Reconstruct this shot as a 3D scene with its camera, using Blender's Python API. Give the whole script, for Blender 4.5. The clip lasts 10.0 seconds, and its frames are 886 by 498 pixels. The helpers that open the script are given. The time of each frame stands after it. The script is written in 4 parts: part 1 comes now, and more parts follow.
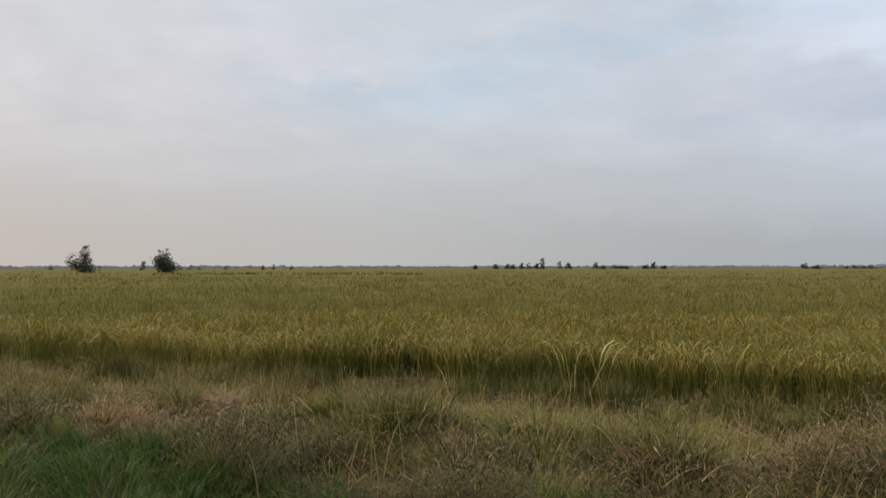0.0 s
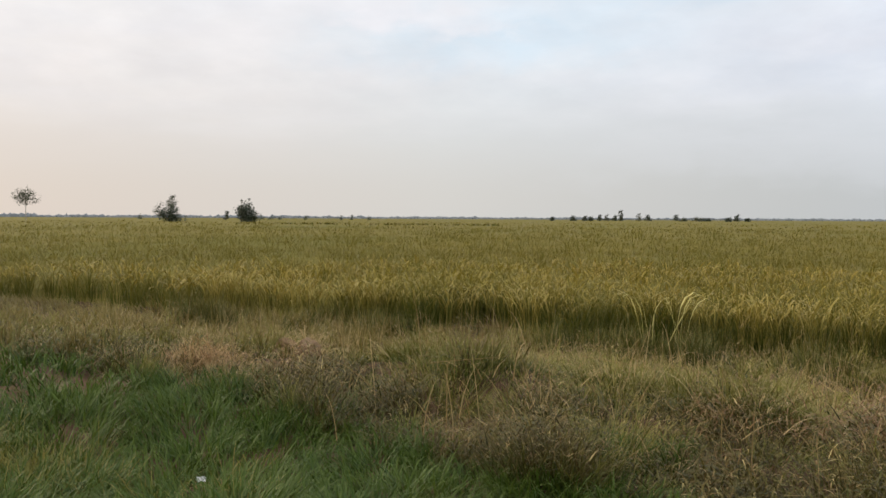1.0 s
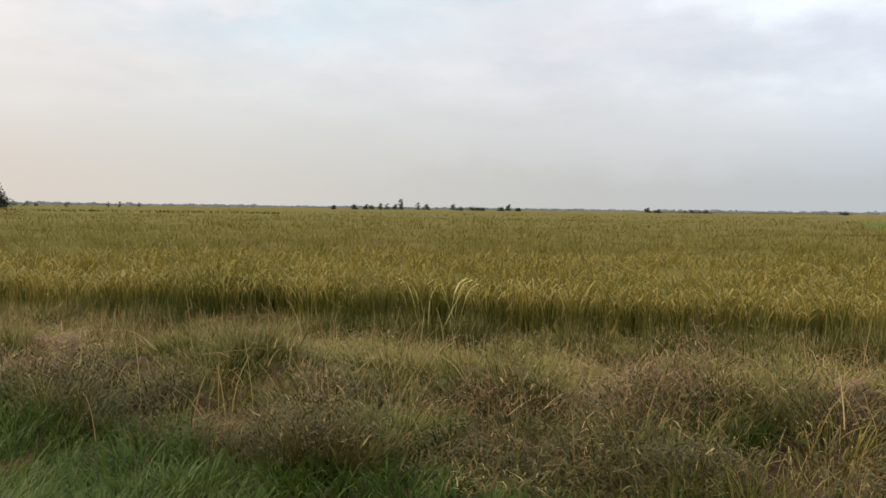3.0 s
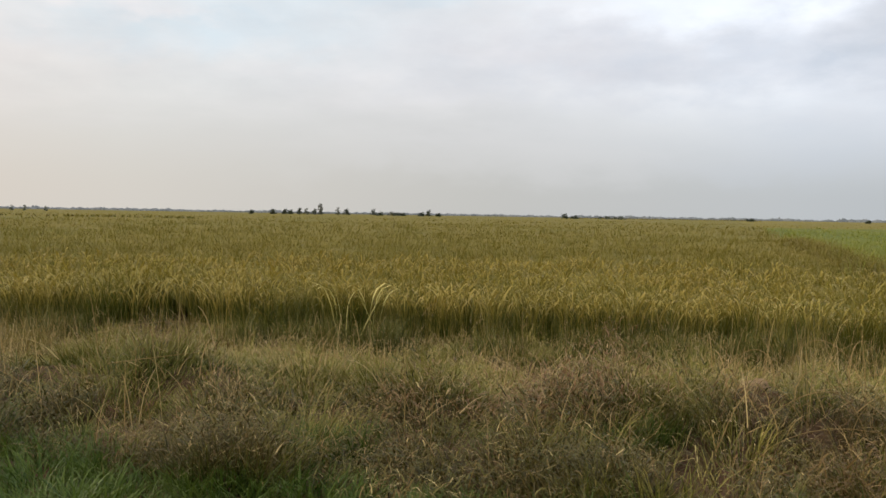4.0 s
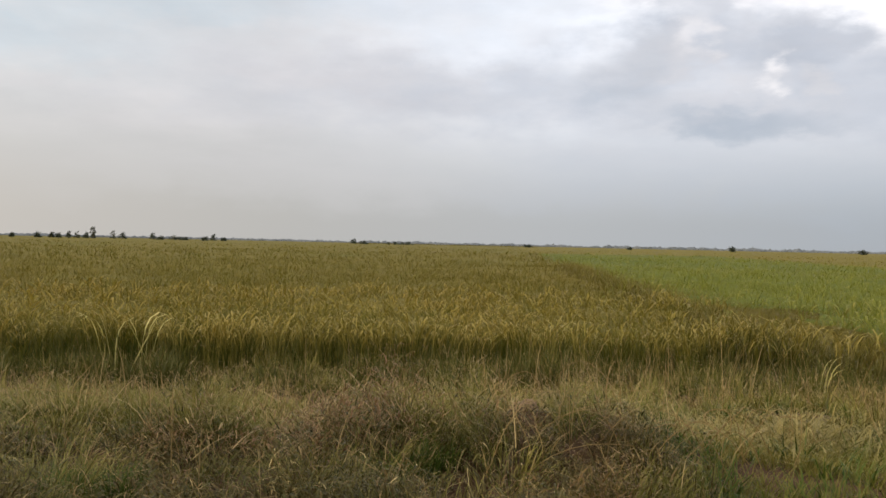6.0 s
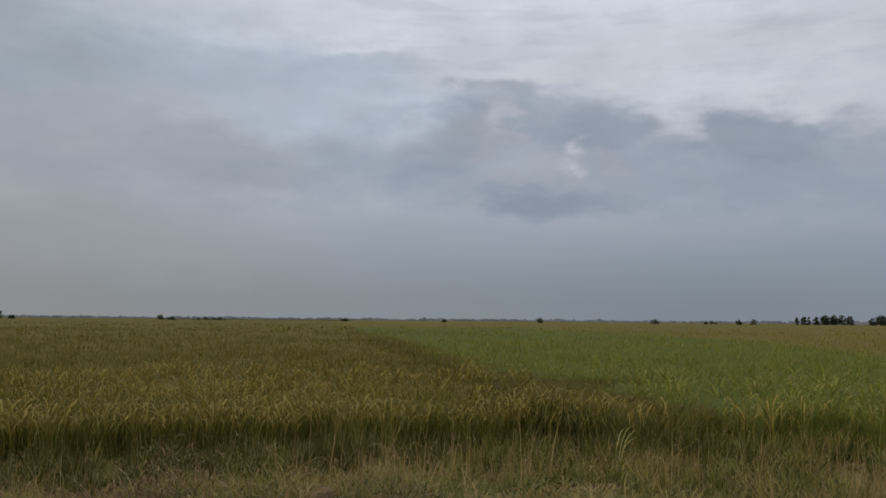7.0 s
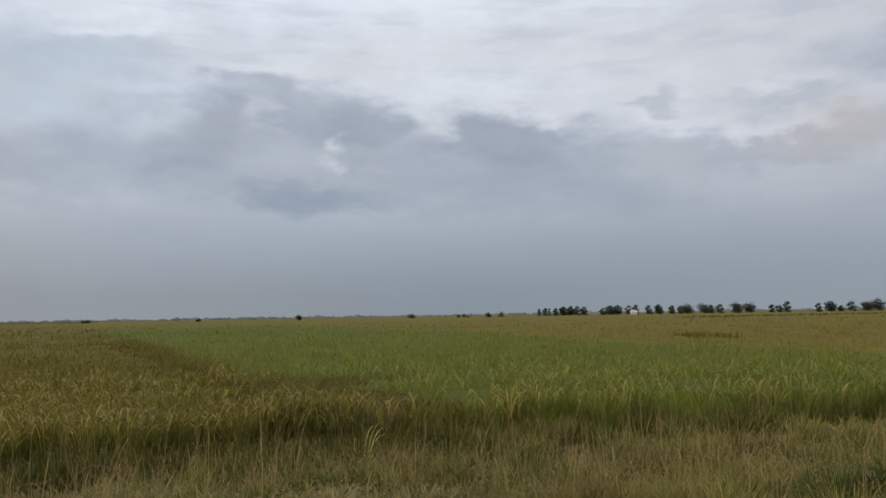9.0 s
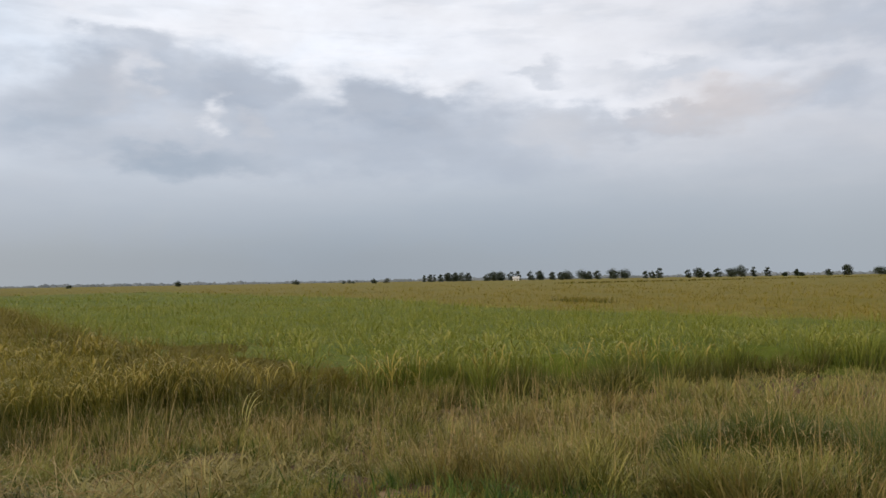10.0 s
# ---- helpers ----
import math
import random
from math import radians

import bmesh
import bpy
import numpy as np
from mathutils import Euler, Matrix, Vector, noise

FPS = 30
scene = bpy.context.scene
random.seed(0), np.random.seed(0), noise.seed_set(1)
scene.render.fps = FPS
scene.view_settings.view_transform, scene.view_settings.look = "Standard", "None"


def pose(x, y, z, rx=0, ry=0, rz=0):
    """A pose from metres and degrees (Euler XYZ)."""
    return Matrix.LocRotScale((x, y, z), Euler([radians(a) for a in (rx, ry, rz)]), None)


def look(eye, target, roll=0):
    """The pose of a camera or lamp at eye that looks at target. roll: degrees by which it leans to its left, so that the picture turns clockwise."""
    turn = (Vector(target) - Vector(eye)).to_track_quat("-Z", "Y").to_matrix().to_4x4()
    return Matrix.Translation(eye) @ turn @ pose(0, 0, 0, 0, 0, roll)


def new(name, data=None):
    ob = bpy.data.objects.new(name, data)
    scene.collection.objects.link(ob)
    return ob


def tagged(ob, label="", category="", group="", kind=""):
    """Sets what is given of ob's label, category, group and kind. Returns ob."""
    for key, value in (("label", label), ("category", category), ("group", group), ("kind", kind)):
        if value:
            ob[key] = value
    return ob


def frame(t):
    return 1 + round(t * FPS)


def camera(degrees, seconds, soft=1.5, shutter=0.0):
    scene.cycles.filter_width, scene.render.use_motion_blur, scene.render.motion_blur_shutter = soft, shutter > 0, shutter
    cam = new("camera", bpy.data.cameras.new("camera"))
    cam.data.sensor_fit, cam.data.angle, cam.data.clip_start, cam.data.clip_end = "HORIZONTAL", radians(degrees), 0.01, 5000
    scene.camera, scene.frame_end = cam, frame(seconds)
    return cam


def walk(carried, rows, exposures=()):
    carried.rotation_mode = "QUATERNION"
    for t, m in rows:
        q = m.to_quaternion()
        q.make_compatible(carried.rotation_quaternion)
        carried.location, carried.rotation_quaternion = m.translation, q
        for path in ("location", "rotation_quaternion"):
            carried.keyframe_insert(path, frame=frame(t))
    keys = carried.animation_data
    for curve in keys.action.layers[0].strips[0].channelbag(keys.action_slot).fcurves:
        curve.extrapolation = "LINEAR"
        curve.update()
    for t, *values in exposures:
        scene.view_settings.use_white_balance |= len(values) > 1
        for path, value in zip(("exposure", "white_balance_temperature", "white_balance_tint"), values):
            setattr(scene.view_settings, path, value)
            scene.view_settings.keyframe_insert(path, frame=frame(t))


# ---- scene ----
cam = camera(55.80, 10.0)
PATH = [
    (0.0, (-0.000, 0.000, 1.650), (-3.330, 9.427, 1.872), -0.07),
    (0.5, (-0.018, 0.050, 1.626), (-4.011, 9.216, 1.420), 0.01),
    (1.0, (-0.010, 0.030, 1.619), (-4.181, 9.111, 1.256), 0.29),
    (1.5, (-0.006, 0.027, 1.614), (-4.013, 9.177, 1.154), 0.37),
    (2.0, (0.001, 0.034, 1.613), (-3.475, 9.396, 1.076), 0.39),
    (2.5, (0.016, 0.046, 1.609), (-2.473, 9.717, 1.069), 0.45),
    (3.0, (0.026, 0.068, 1.606), (-1.670, 9.912, 1.127), 0.69),
    (4.5, (0.067, 0.100, 1.601), (-0.320, 10.086, 1.239), 1.12),
    (5.0, (0.079, 0.106, 1.607), (0.108, 10.102, 1.323), 1.44),
    (5.5, (0.101, 0.116, 1.608), (0.711, 10.095, 1.402), 1.61),
    (6.0, (0.137, 0.135, 1.620), (1.875, 9.983, 1.563), 1.24),
    (6.2, (0.176, 0.166, 1.643), (2.472, 9.899, 1.703), 0.87),
    (7.3, (0.388, 0.298, 1.675), (4.481, 9.365, 2.698), 0.39),
    (7.5, (0.393, 0.295, 1.694), (4.642, 9.287, 2.735), 0.19),
    (8.0, (0.436, 0.281, 1.706), (5.429, 8.888, 2.693), -0.39),
    (8.5, (0.509, 0.312, 1.713), (6.329, 8.391, 2.639), -0.58),
    (9.0, (0.544, 0.306, 1.710), (6.799, 8.067, 2.511), -0.90),
    (9.5, (0.579, 0.303, 1.704), (7.218, 7.759, 2.282), -1.13),
    (10.0, (0.635, 0.300, 1.703), (7.901, 7.161, 2.080), -0.95),
]
EXPOSURES = [(0.0, -0.38, 6400, 10), (0.5, -0.18, 6500, 10), (1.0, 0.0, 6600, 10), (2.5, 0.0, 6750, 10), (4.5, -0.06, 6900, 11), (5.5, -0.1, 6950, 12), (6.0, -0.2, 6950, 12), (6.2, -0.32, 6850, 12), (7.3, -1.21, 6250, 9),
             (8.0, -1.02, 6250, 9), (8.5, -0.91, 6300, 9), (9.0, -0.83, 6350, 9), (9.5, -0.72, 6450, 10), (10.0, -0.47, 6550, 10)]
walk(cam, [(t, look(eye, target, roll)) for t, eye, target, roll in PATH], EXPOSURES)

# ---- world: a veiled late-afternoon sky with a bank of grey cumulus ----
SUN_AZ, SUN_EL = 85.0, 27.0      # degrees to the left of +y, and above the horizon
world = bpy.data.worlds.new("sky")
scene.world = world
world.use_nodes = True
WT = world.node_tree
WT.nodes.clear()


def wnode(kind, **sets):
    nd = WT.nodes.new(kind)
    for key, val in sets.items():
        setattr(nd, key, val)
    return nd


def wmath(op, a, b=None):
    nd = wnode("ShaderNodeMath", operation=op)
    for i, v in enumerate((a, b)):
        if isinstance(v, (int, float)):
            nd.inputs[i].default_value = v
        elif v is not None:
            WT.links.new(v, nd.inputs[i])
    return nd.outputs[0]


def wvec(op, a, b):
    nd = wnode("ShaderNodeVectorMath", operation=op)
    for i, v in enumerate((a, b)):
        if isinstance(v, tuple):
            nd.inputs[i].default_value = v
        else:
            WT.links.new(v, nd.inputs[i])
    return nd.outputs[1] if op == "LENGTH" else nd.outputs[0]


def wmap(val, a, b, c=0.0, d=1.0):
    nd = wnode("ShaderNodeMapRange", interpolation_type="SMOOTHSTEP")
    WT.links.new(val, nd.inputs[0])
    for i, v in enumerate((a, b, c, d)):
        nd.inputs[1 + i].default_value = v
    return nd.outputs[0]


def wmix(fac, a, b, blend="MIX"):
    nd = wnode("ShaderNodeMix", data_type="RGBA", blend_type=blend)
    for i, v in ((0, fac), (6, a), (7, b)):
        if isinstance(v, (int, float)):
            nd.inputs[i].default_value = v
        elif isinstance(v, tuple):
            nd.inputs[i].default_value = (*v, 1)
        else:
            WT.links.new(v, nd.inputs[i])
    return nd.outputs[2]


def wramp(val, stops):
    nd = wnode("ShaderNodeValToRGB")
    WT.links.new(val, nd.inputs[0])
    els = nd.color_ramp.elements
    while len(els) < len(stops):
        els.new(0.5)
    for el, (p, c) in zip(els, stops):
        el.position, el.color = p, (*c, 1)
    return nd.outputs[0]


def wnoise(vec, scale, detail, stretch):
    mp = wvec("MULTIPLY", vec, (1, 1, stretch))
    nd = wnode("ShaderNodeTexNoise")
    WT.links.new(mp, nd.inputs["Vector"])
    nd.inputs["Scale"].default_value, nd.inputs["Detail"].default_value = scale, detail
    nd.inputs["Roughness"].default_value = 0.55
    return nd


tc = wnode("ShaderNodeTexCoord").outputs["Generated"]
sep = wnode("ShaderNodeSeparateXYZ")
WT.links.new(tc, sep.inputs[0])
azim = wmath("MULTIPLY", wmath("ARCTAN2", wmath("MULTIPLY", sep.outputs[0], -1.0), sep.outputs[1]), 180 / math.pi)
elev = wmath("MULTIPLY", wmath("ARCSINE", sep.outputs[2]), 180 / math.pi)
across = wmath("ADD", wmath("MULTIPLY", azim, -1 / 360), 0.5)      # 0 at 180 left, 0.5 ahead, 1 at 180 right


def at(az):
    return 0.5 - az / 360


LOW = [(at(180), (0.60, 0.60, 0.62)), (at(110), (0.90, 0.78, 0.66)), (at(52), (0.74, 0.66, 0.60)), (at(25), (0.68, 0.67, 0.65)), (at(2), (0.57, 0.59, 0.60)),
       (at(-18), (0.53, 0.58, 0.635)), (at(-40), (0.455, 0.52, 0.60)), (at(-70), (0.52, 0.59, 0.675)), (at(-110), (0.48, 0.52, 0.58)), (at(-180), (0.60, 0.60, 0.62))]
HIGH = [(at(180), (0.72, 0.76, 0.84)), (at(110), (0.95, 0.90, 0.84)), (at(52), (0.93, 0.90, 0.89)), (at(25), (0.84, 0.90, 0.96)), (at(2), (0.80, 0.85, 0.93)),
        (at(-18), (1.24, 1.34, 1.50)), (at(-40), (1.34, 1.42, 1.56)), (at(-62), (1.0, 1.04, 1.15)), (at(-110), (0.66, 0.70, 0.8)), (at(-180), (0.72, 0.76, 0.84))]
sky = wmix(wmap(elev, 1.0, 13.0), wramp(across, LOW), wramp(across, HIGH))
big, fine = wnoise(tc, 5.0, 3.0, 2.6), wnoise(tc, 17.0, 5.0, 2.2)
streak = wnoise(tc, 3.0, 6.0, 7.0)
warp = wvec("ADD", wvec("MULTIPLY", wvec("SUBTRACT", big.outputs["Color"], (0.5, 0.5, 0.5)), (13, 5, 0)),
            wvec("MULTIPLY", wvec("SUBTRACT", fine.outputs["Color"], (0.5, 0.5, 0.5)), (6.5, 4.2, 0)))
comb = wnode("ShaderNodeCombineXYZ")
WT.links.new(azim, comb.inputs[0])
WT.links.new(elev, comb.inputs[1])
where = wvec("ADD", comb.outputs[0], warp)
# soft veil streaks all round
veil = wmap(streak.outputs[0], 0.42, 0.68, 0.0, 0.26)
sky = wmix(wmath("MULTIPLY", veil, wmap(elev, 2.0, 9.0)), sky, (0.88, 0.88, 0.93))
# clouds: azimuth, elevation, half width, half height, colour, strength, softness
WHITE, PALE, GREY, SLATE, BLUE, PINK = (0.92, 0.92, 0.97), (0.84, 0.87, 0.95), (0.575, 0.655, 0.79), (0.48, 0.585, 0.725), (0.62, 0.80, 0.95), (0.85, 0.77, 0.76)
VEIL = (1.50, 1.57, 1.70)
GLOW, AZURE = (1.30, 1.32, 1.40), (0.86, 0.98, 1.15)
CLOUDS = [
    (20, 12.3, 11, 1.5, BLUE, 0.55, 1.0), (12, 14.6, 9, 1.2, BLUE, 0.5, 1.0), (24, 10.6, 9, 1.0, BLUE, 0.3, 1.0), (1, 17.5, 9, 3.5, BLUE, 0.4, 1.0), (-13, 17.0, 11, 4, AZURE, 0.75, 1.0), (-27, 19.5, 5, 1.6, AZURE, 0.5, 1.0), (-33, 16.6, 4, 1.2, GLOW, 0.5, 0.9), (-18, 19.8, 5, 0.5, GLOW, 0.6, 0.9), (-23, 17.3, 4, 0.4, GLOW, 0.5, 0.9),
    (26, 13.2, 5, 1.0, WHITE, 0.7, 0.8), (30, 14.2, 12, 1.6, WHITE, 0.6, 1.0), (38, 10, 14, 4, PINK, 0.3, 1.0), (-1, 10.5, 5, 1.0, WHITE, 0.5, 0.8), (2, 8.5, 14, 1.6, PALE, 0.35, 1.0),
    (-4, 11, 9, 1.6, WHITE, 0.5, 0.9), (0, 4.5, 16, 1.8, PALE, 0.2, 1.0),
    (-58, 15, 15, 5.5, GLOW, 0.68, 0.9), (-42, 18.5, 10, 2.6, GLOW, 0.7, 0.9), (-21, 18.4, 4.5, 0.9, GLOW, 0.75, 0.9), (-30, 17.0, 8, 2.2, GLOW, 0.55, 0.9),
    (-6, 10.2, 15, 2.3, GREY, 0.40, 1.0), (-14, 11.3, 10, 2.2, GREY, 0.4, 1.0), (-24, 9.5, 11, 3.6, GREY, 0.65, 0.9), (-23, 12.8, 5.5, 1.9, GREY, 0.6, 0.7),
    (-29, 13.6, 6.5, 2.2, GREY, 0.65, 0.6), (-27.5, 15.6, 2.8, 0.8, GREY, 0.55, 0.7), (-34, 12.6, 5, 1.9, GREY, 0.8, 0.6), (-43.5, 12.0, 4.6, 2.1, GREY, 0.9, 0.5),
    (-40, 9.6, 12, 3.2, GREY, 0.75, 0.8), (-50, 8.6, 9, 2.2, GREY, 0.6, 0.9), (-60, 10.2, 8, 1.2, GREY, 0.55, 0.7), (-63, 13.2, 6, 0.8, GREY, 0.45, 0.8), (-72, 15.6, 7, 1.7, GREY, 0.6, 0.8),
    (-74, 11.4, 5, 1.7, GREY, 0.6, 0.7), (-54, 13.8, 2.5, 0.5, GREY, 0.4, 0.8),
    (-8, 20.5, 14, 3.0, VEIL, 0.6, 1.0), (-27, 21.0, 14, 2.6, VEIL, 0.7, 0.9), (-46, 21.5, 14, 2.6, VEIL, 0.6, 0.9), (-20, 18.0, 3.5, 0.6, VEIL, 0.6, 0.8), (-24.5, 13.4, 4.5, 2.2, GREY, 0.4, 0.9),
    (-29.5, 8.3, 4.6, 1.1, SLATE, 0.65, 0.8), (-21.5, 10.8, 2.6, 2.0, SLATE, 0.35, 0.8),
    (-25.5, 12.6, 1.9, 1.3, PALE, 0.55, 0.7), (-31.3, 11.3, 1.1, 0.9, GLOW, 0.6, 0.7), (-35.2, 11.0, 1.4, 0.7, PALE, 0.55, 0.8), (-29, 10.2, 4, 0.8, PALE, 0.35, 0.9), (-22, 12.4, 3, 1.2, PALE, 0.35, 0.9), (-43, 12.3, 2.2, 0.8, PALE, 0.2, 0.9),
    (-55.5, 9.7, 4.6, 1.0, PALE, 0.7, 0.8), (-66, 11.0, 5.5, 1.5, PINK, 0.6, 0.8), (-38.8, 13.8, 1.8, 1.4, GLOW, 0.5, 0.8), (-47.4, 13.3, 1.8, 1.0, GLOW, 0.55, 0.8), (-25.8, 13.4, 1.4, 1.1, GLOW, 0.35, 0.8), (-43, 14.9, 4.5, 0.5, GLOW, 0.5, 0.9), (-61, 11.6, 3.5, 0.5, GLOW, 0.5, 0.9),
    (-68, 8.4, 8, 1.2, PALE, 0.35, 0.9), (-46, 4.5, 18, 2.6, SLATE, 0.35, 1.0), (-24, 4.5, 12, 2, GREY, 0.3, 1.0),
]
for az, el, sa, se, col, amount, softness in CLOUDS:
    off = wvec("MULTIPLY", wvec("SUBTRACT", where, (az, el, 0)), (1 / sa, 1 / se, 0))
    sky = wmix(wmap(wvec("LENGTH", off, (0, 0, 0)), 1.05 + 0.6 * softness, 0.75 - 0.7 * softness, 0.0, amount), sky, col)
# ripples of high cloud, and uneven thickness throughout
ripple = wnoise(tc, 10.0, 7.0, 6.5)
sky = wmix(wmath("MULTIPLY", wmath("MULTIPLY", wmap(ripple.outputs[0], 0.46, 0.66, 0.0, 0.26), wmap(elev, 12.5, 17.0)), wmap(azim, -6.0, -20.0)), sky, (0.80, 0.88, 1.02))
thick = wnoise(tc, 11.0, 8.0, 2.6)
sky = wmix(wmap(elev, 3.0, 10.0), sky, wmix(1.0, sky, wramp(thick.outputs[0], [(0.3, (0.95, 0.95, 0.955)), (0.5, (1.0, 1.0, 1.0)), (0.7, (1.06, 1.055, 1.05))]), "MULTIPLY"))
# fine wool over the clouds, and the brighter dome above
sky = wmix(wmath("MULTIPLY", wmap(fine.outputs[0], 0.35, 0.7, 0.0, 0.16), wmap(elev, 4, 12)), sky, (0.86, 0.86, 0.9))
sky = wmix(1.0, sky, wramp(wmath("MULTIPLY", elev, 1 / 90), [(0.0, (1, 1, 1)), (0.27, (1, 1, 1)), (0.7, (1.08, 1.08, 1.08)), (1.0, (1.12, 1.12, 1.12))]), "MULTIPLY")
blue = wnode("ShaderNodeTexSky", sky_type="NISHITA", sun_disc=False, sun_elevation=radians(SUN_EL), sun_rotation=radians(-SUN_AZ))
bg_blue, bg_cloud, blend, out = wnode("ShaderNodeBackground"), wnode("ShaderNodeBackground"), wnode("ShaderNodeMixShader"), wnode("ShaderNodeOutputWorld")
bg_blue.inputs[1].default_value, bg_cloud.inputs[1].default_value, blend.inputs[0].default_value = 0.08, 1.0, 0.94
WT.links.new(blue.outputs[0], bg_blue.inputs[0])
WT.links.new(sky, bg_cloud.inputs[0])
WT.links.new(bg_blue.outputs[0], blend.inputs[1])
WT.links.new(bg_cloud.outputs[0], blend.inputs[2])
WT.links.new(blend.outputs[0], out.inputs[0])

sun_data = bpy.data.lights.new("sun", "SUN")
sun_data.energy, sun_data.angle, sun_data.color = 2.3, radians(7), (1.0, 0.86, 0.64)
sun = new("sun", sun_data)
ca, sa_, ce = math.cos(radians(SUN_AZ)), math.sin(radians(SUN_AZ)), math.cos(radians(SUN_EL))
sun.matrix_world = look((-60 * sa_ * ce, 60 * ca * ce, 60 * math.sin(radians(SUN_EL))), (0, 0, 0))


# ---- materials ----
class Mat:
    """A node material with a few short ways to make nodes."""

    def __init__(self, name):
        self.m = bpy.data.materials.new(name)
        self.m.use_nodes = True
        self.t = self.m.node_tree
        self.bsdf = self.t.nodes["Principled BSDF"]
        self.out = self.t.nodes["Material Output"]

    def node(self, kind, **sets):
        nd = self.t.nodes.new(kind)
        for key, val in sets.items():
            setattr(nd, key, val)
        return nd

    def link(self, a, b):
        self.t.links.new(a, b)

    def ramp(self, val, stops, mode="LINEAR"):
        nd = self.node("ShaderNodeValToRGB")
        self.link(val, nd.inputs[0])
        nd.color_ramp.interpolation = mode
        els = nd.color_ramp.elements
        while len(els) < len(stops):
            els.new(0.5)
        for el, (p, c) in zip(els, stops):
            el.position, el.color = p, ((*c, 1) if isinstance(c, tuple) else (c, c, c, 1))
        return nd.outputs[0]

    def mix(self, fac, a, b, blend="MIX"):
        nd = self.node("ShaderNodeMix", data_type="RGBA", blend_type=blend)
        for i, v in ((0, fac), (6, a), (7, b)):
            if isinstance(v, (int, float)):
                nd.inputs[i].default_value = v
            elif isinstance(v, tuple):
                nd.inputs[i].default_value = (*v, 1)
            else:
                self.link(v, nd.inputs[i])
        return nd.outputs[2]

    def noise(self, scale, detail=3.0, rough=0.6, stretch=(1, 1, 1), coords="Object"):
        tcn, mp, nd = self.node("ShaderNodeTexCoord"), self.node("ShaderNodeMapping"), self.node("ShaderNodeTexNoise")
        self.link(tcn.outputs[coords], mp.inputs[0])
        mp.inputs["Scale"].default_value = stretch
        self.link(mp.outputs[0], nd.inputs["Vector"])
        nd.inputs["Scale"].default_value, nd.inputs["Detail"].default_value, nd.inputs["Roughness"].default_value = scale, detail, rough
        return nd.outputs[0]


def blade_mat(name, colours, tip, tip_amount, patch, patch_scale, patch_range=(0.45, 0.62), patch_amount=0.7, start=0.2, translucent=0.22, rough=0.55):
    """Leaves that differ one by one, turn in colour towards the tip, and in patches over the plan."""
    k = Mat(name)
    rnd = k.node("ShaderNodeNewGeometry").outputs["Random Per Island"]
    tone = k.node("ShaderNodeAttribute", attribute_name="tone").outputs["Fac"]
    both = k.node("ShaderNodeMix", data_type="FLOAT")
    both.inputs[0].default_value = 0.55
    k.link(rnd, both.inputs[2])
    k.link(tone, both.inputs[3])
    col = k.ramp(both.outputs[0], [(0.12 + 0.76 * i / max(1, len(colours) - 1), c) for i, c in enumerate(colours)])
    pat = k.ramp(k.noise(patch_scale, 4.0, 0.6), [(patch_range[0], 0.0), (patch_range[1], patch_amount)])
    col = k.mix(pat, col, k.mix(0.35, patch, col))
    along = k.node("ShaderNodeAttribute", attribute_name="along").outputs["Fac"]
    col = k.mix(k.ramp(along, [(start, 0.0), (0.95, tip_amount)]), col, tip)
    k.link(col, k.bsdf.inputs["Base Color"])
    k.bsdf.inputs["Roughness"].default_value = rough
    k.bsdf.inputs["Specular IOR Level"].default_value = 0.25
    tr, mx = k.node("ShaderNodeBsdfTranslucent"), k.node("ShaderNodeMixShader")
    k.link(col, tr.inputs[0])
    mx.inputs[0].default_value = translucent
    k.link(k.bsdf.outputs[0], mx.inputs[1])
    k.link(tr.outputs[0], mx.inputs[2])
    k.link(mx.outputs[0], k.out.inputs[0])
    return k.m


def rough_mat(name, stops, scale, detail_scale, bump=0.3, rough=0.9, stretch=(1, 1, 1)):
    """Earth, bark, stone: two scales of noise and a fine relief."""
    k = Mat(name)
    a, b = k.noise(scale, 5.0, 0.6, stretch), k.noise(detail_scale, 4.0, 0.65, stretch)
    col = k.ramp(a, stops)
    col = k.mix(0.55, col, k.ramp(b, [(0.3, 0.45), (0.7, 1.25)]), "MULTIPLY")
    k.link(col, k.bsdf.inputs["Base Color"])
    k.bsdf.inputs["Roughness"].default_value = rough
    k.bsdf.inputs["Specular IOR Level"].default_value = 0.2
    bp = k.node("ShaderNodeBump")
    bp.inputs["Strength"].default_value, bp.inputs["Distance"].default_value = bump, 0.05
    k.link(b, bp.inputs["Height"])
    k.link(bp.outputs[0], k.bsdf.inputs["Normal"])
    return k.m


GOLD_LEAF = [(0.044, 0.070, 0.010), (0.078, 0.100, 0.014), (0.14, 0.14, 0.022), (0.058, 0.086, 0.012)]
GREEN_LEAF = [(0.066, 0.106, 0.012), (0.112, 0.152, 0.018), (0.175, 0.19, 0.027), (0.084, 0.122, 0.014)]
# Near leaves: green feet as they grow, darkened further for shade at the front.
rice_leaf = blade_mat("rice_leaf_ripening", GOLD_LEAF, (0.27, 0.215, 0.033), 0.75, (0.08, 0.112, 0.012), 0.16, start=0.38)
rice_ear = blade_mat("rice_ear_golden", [(0.34, 0.255, 0.046), (0.27, 0.20, 0.034), (0.42, 0.32, 0.068), (0.25, 0.22, 0.037)], (0.38, 0.285, 0.056), 0.4, (0.22, 0.21, 0.032), 0.2)
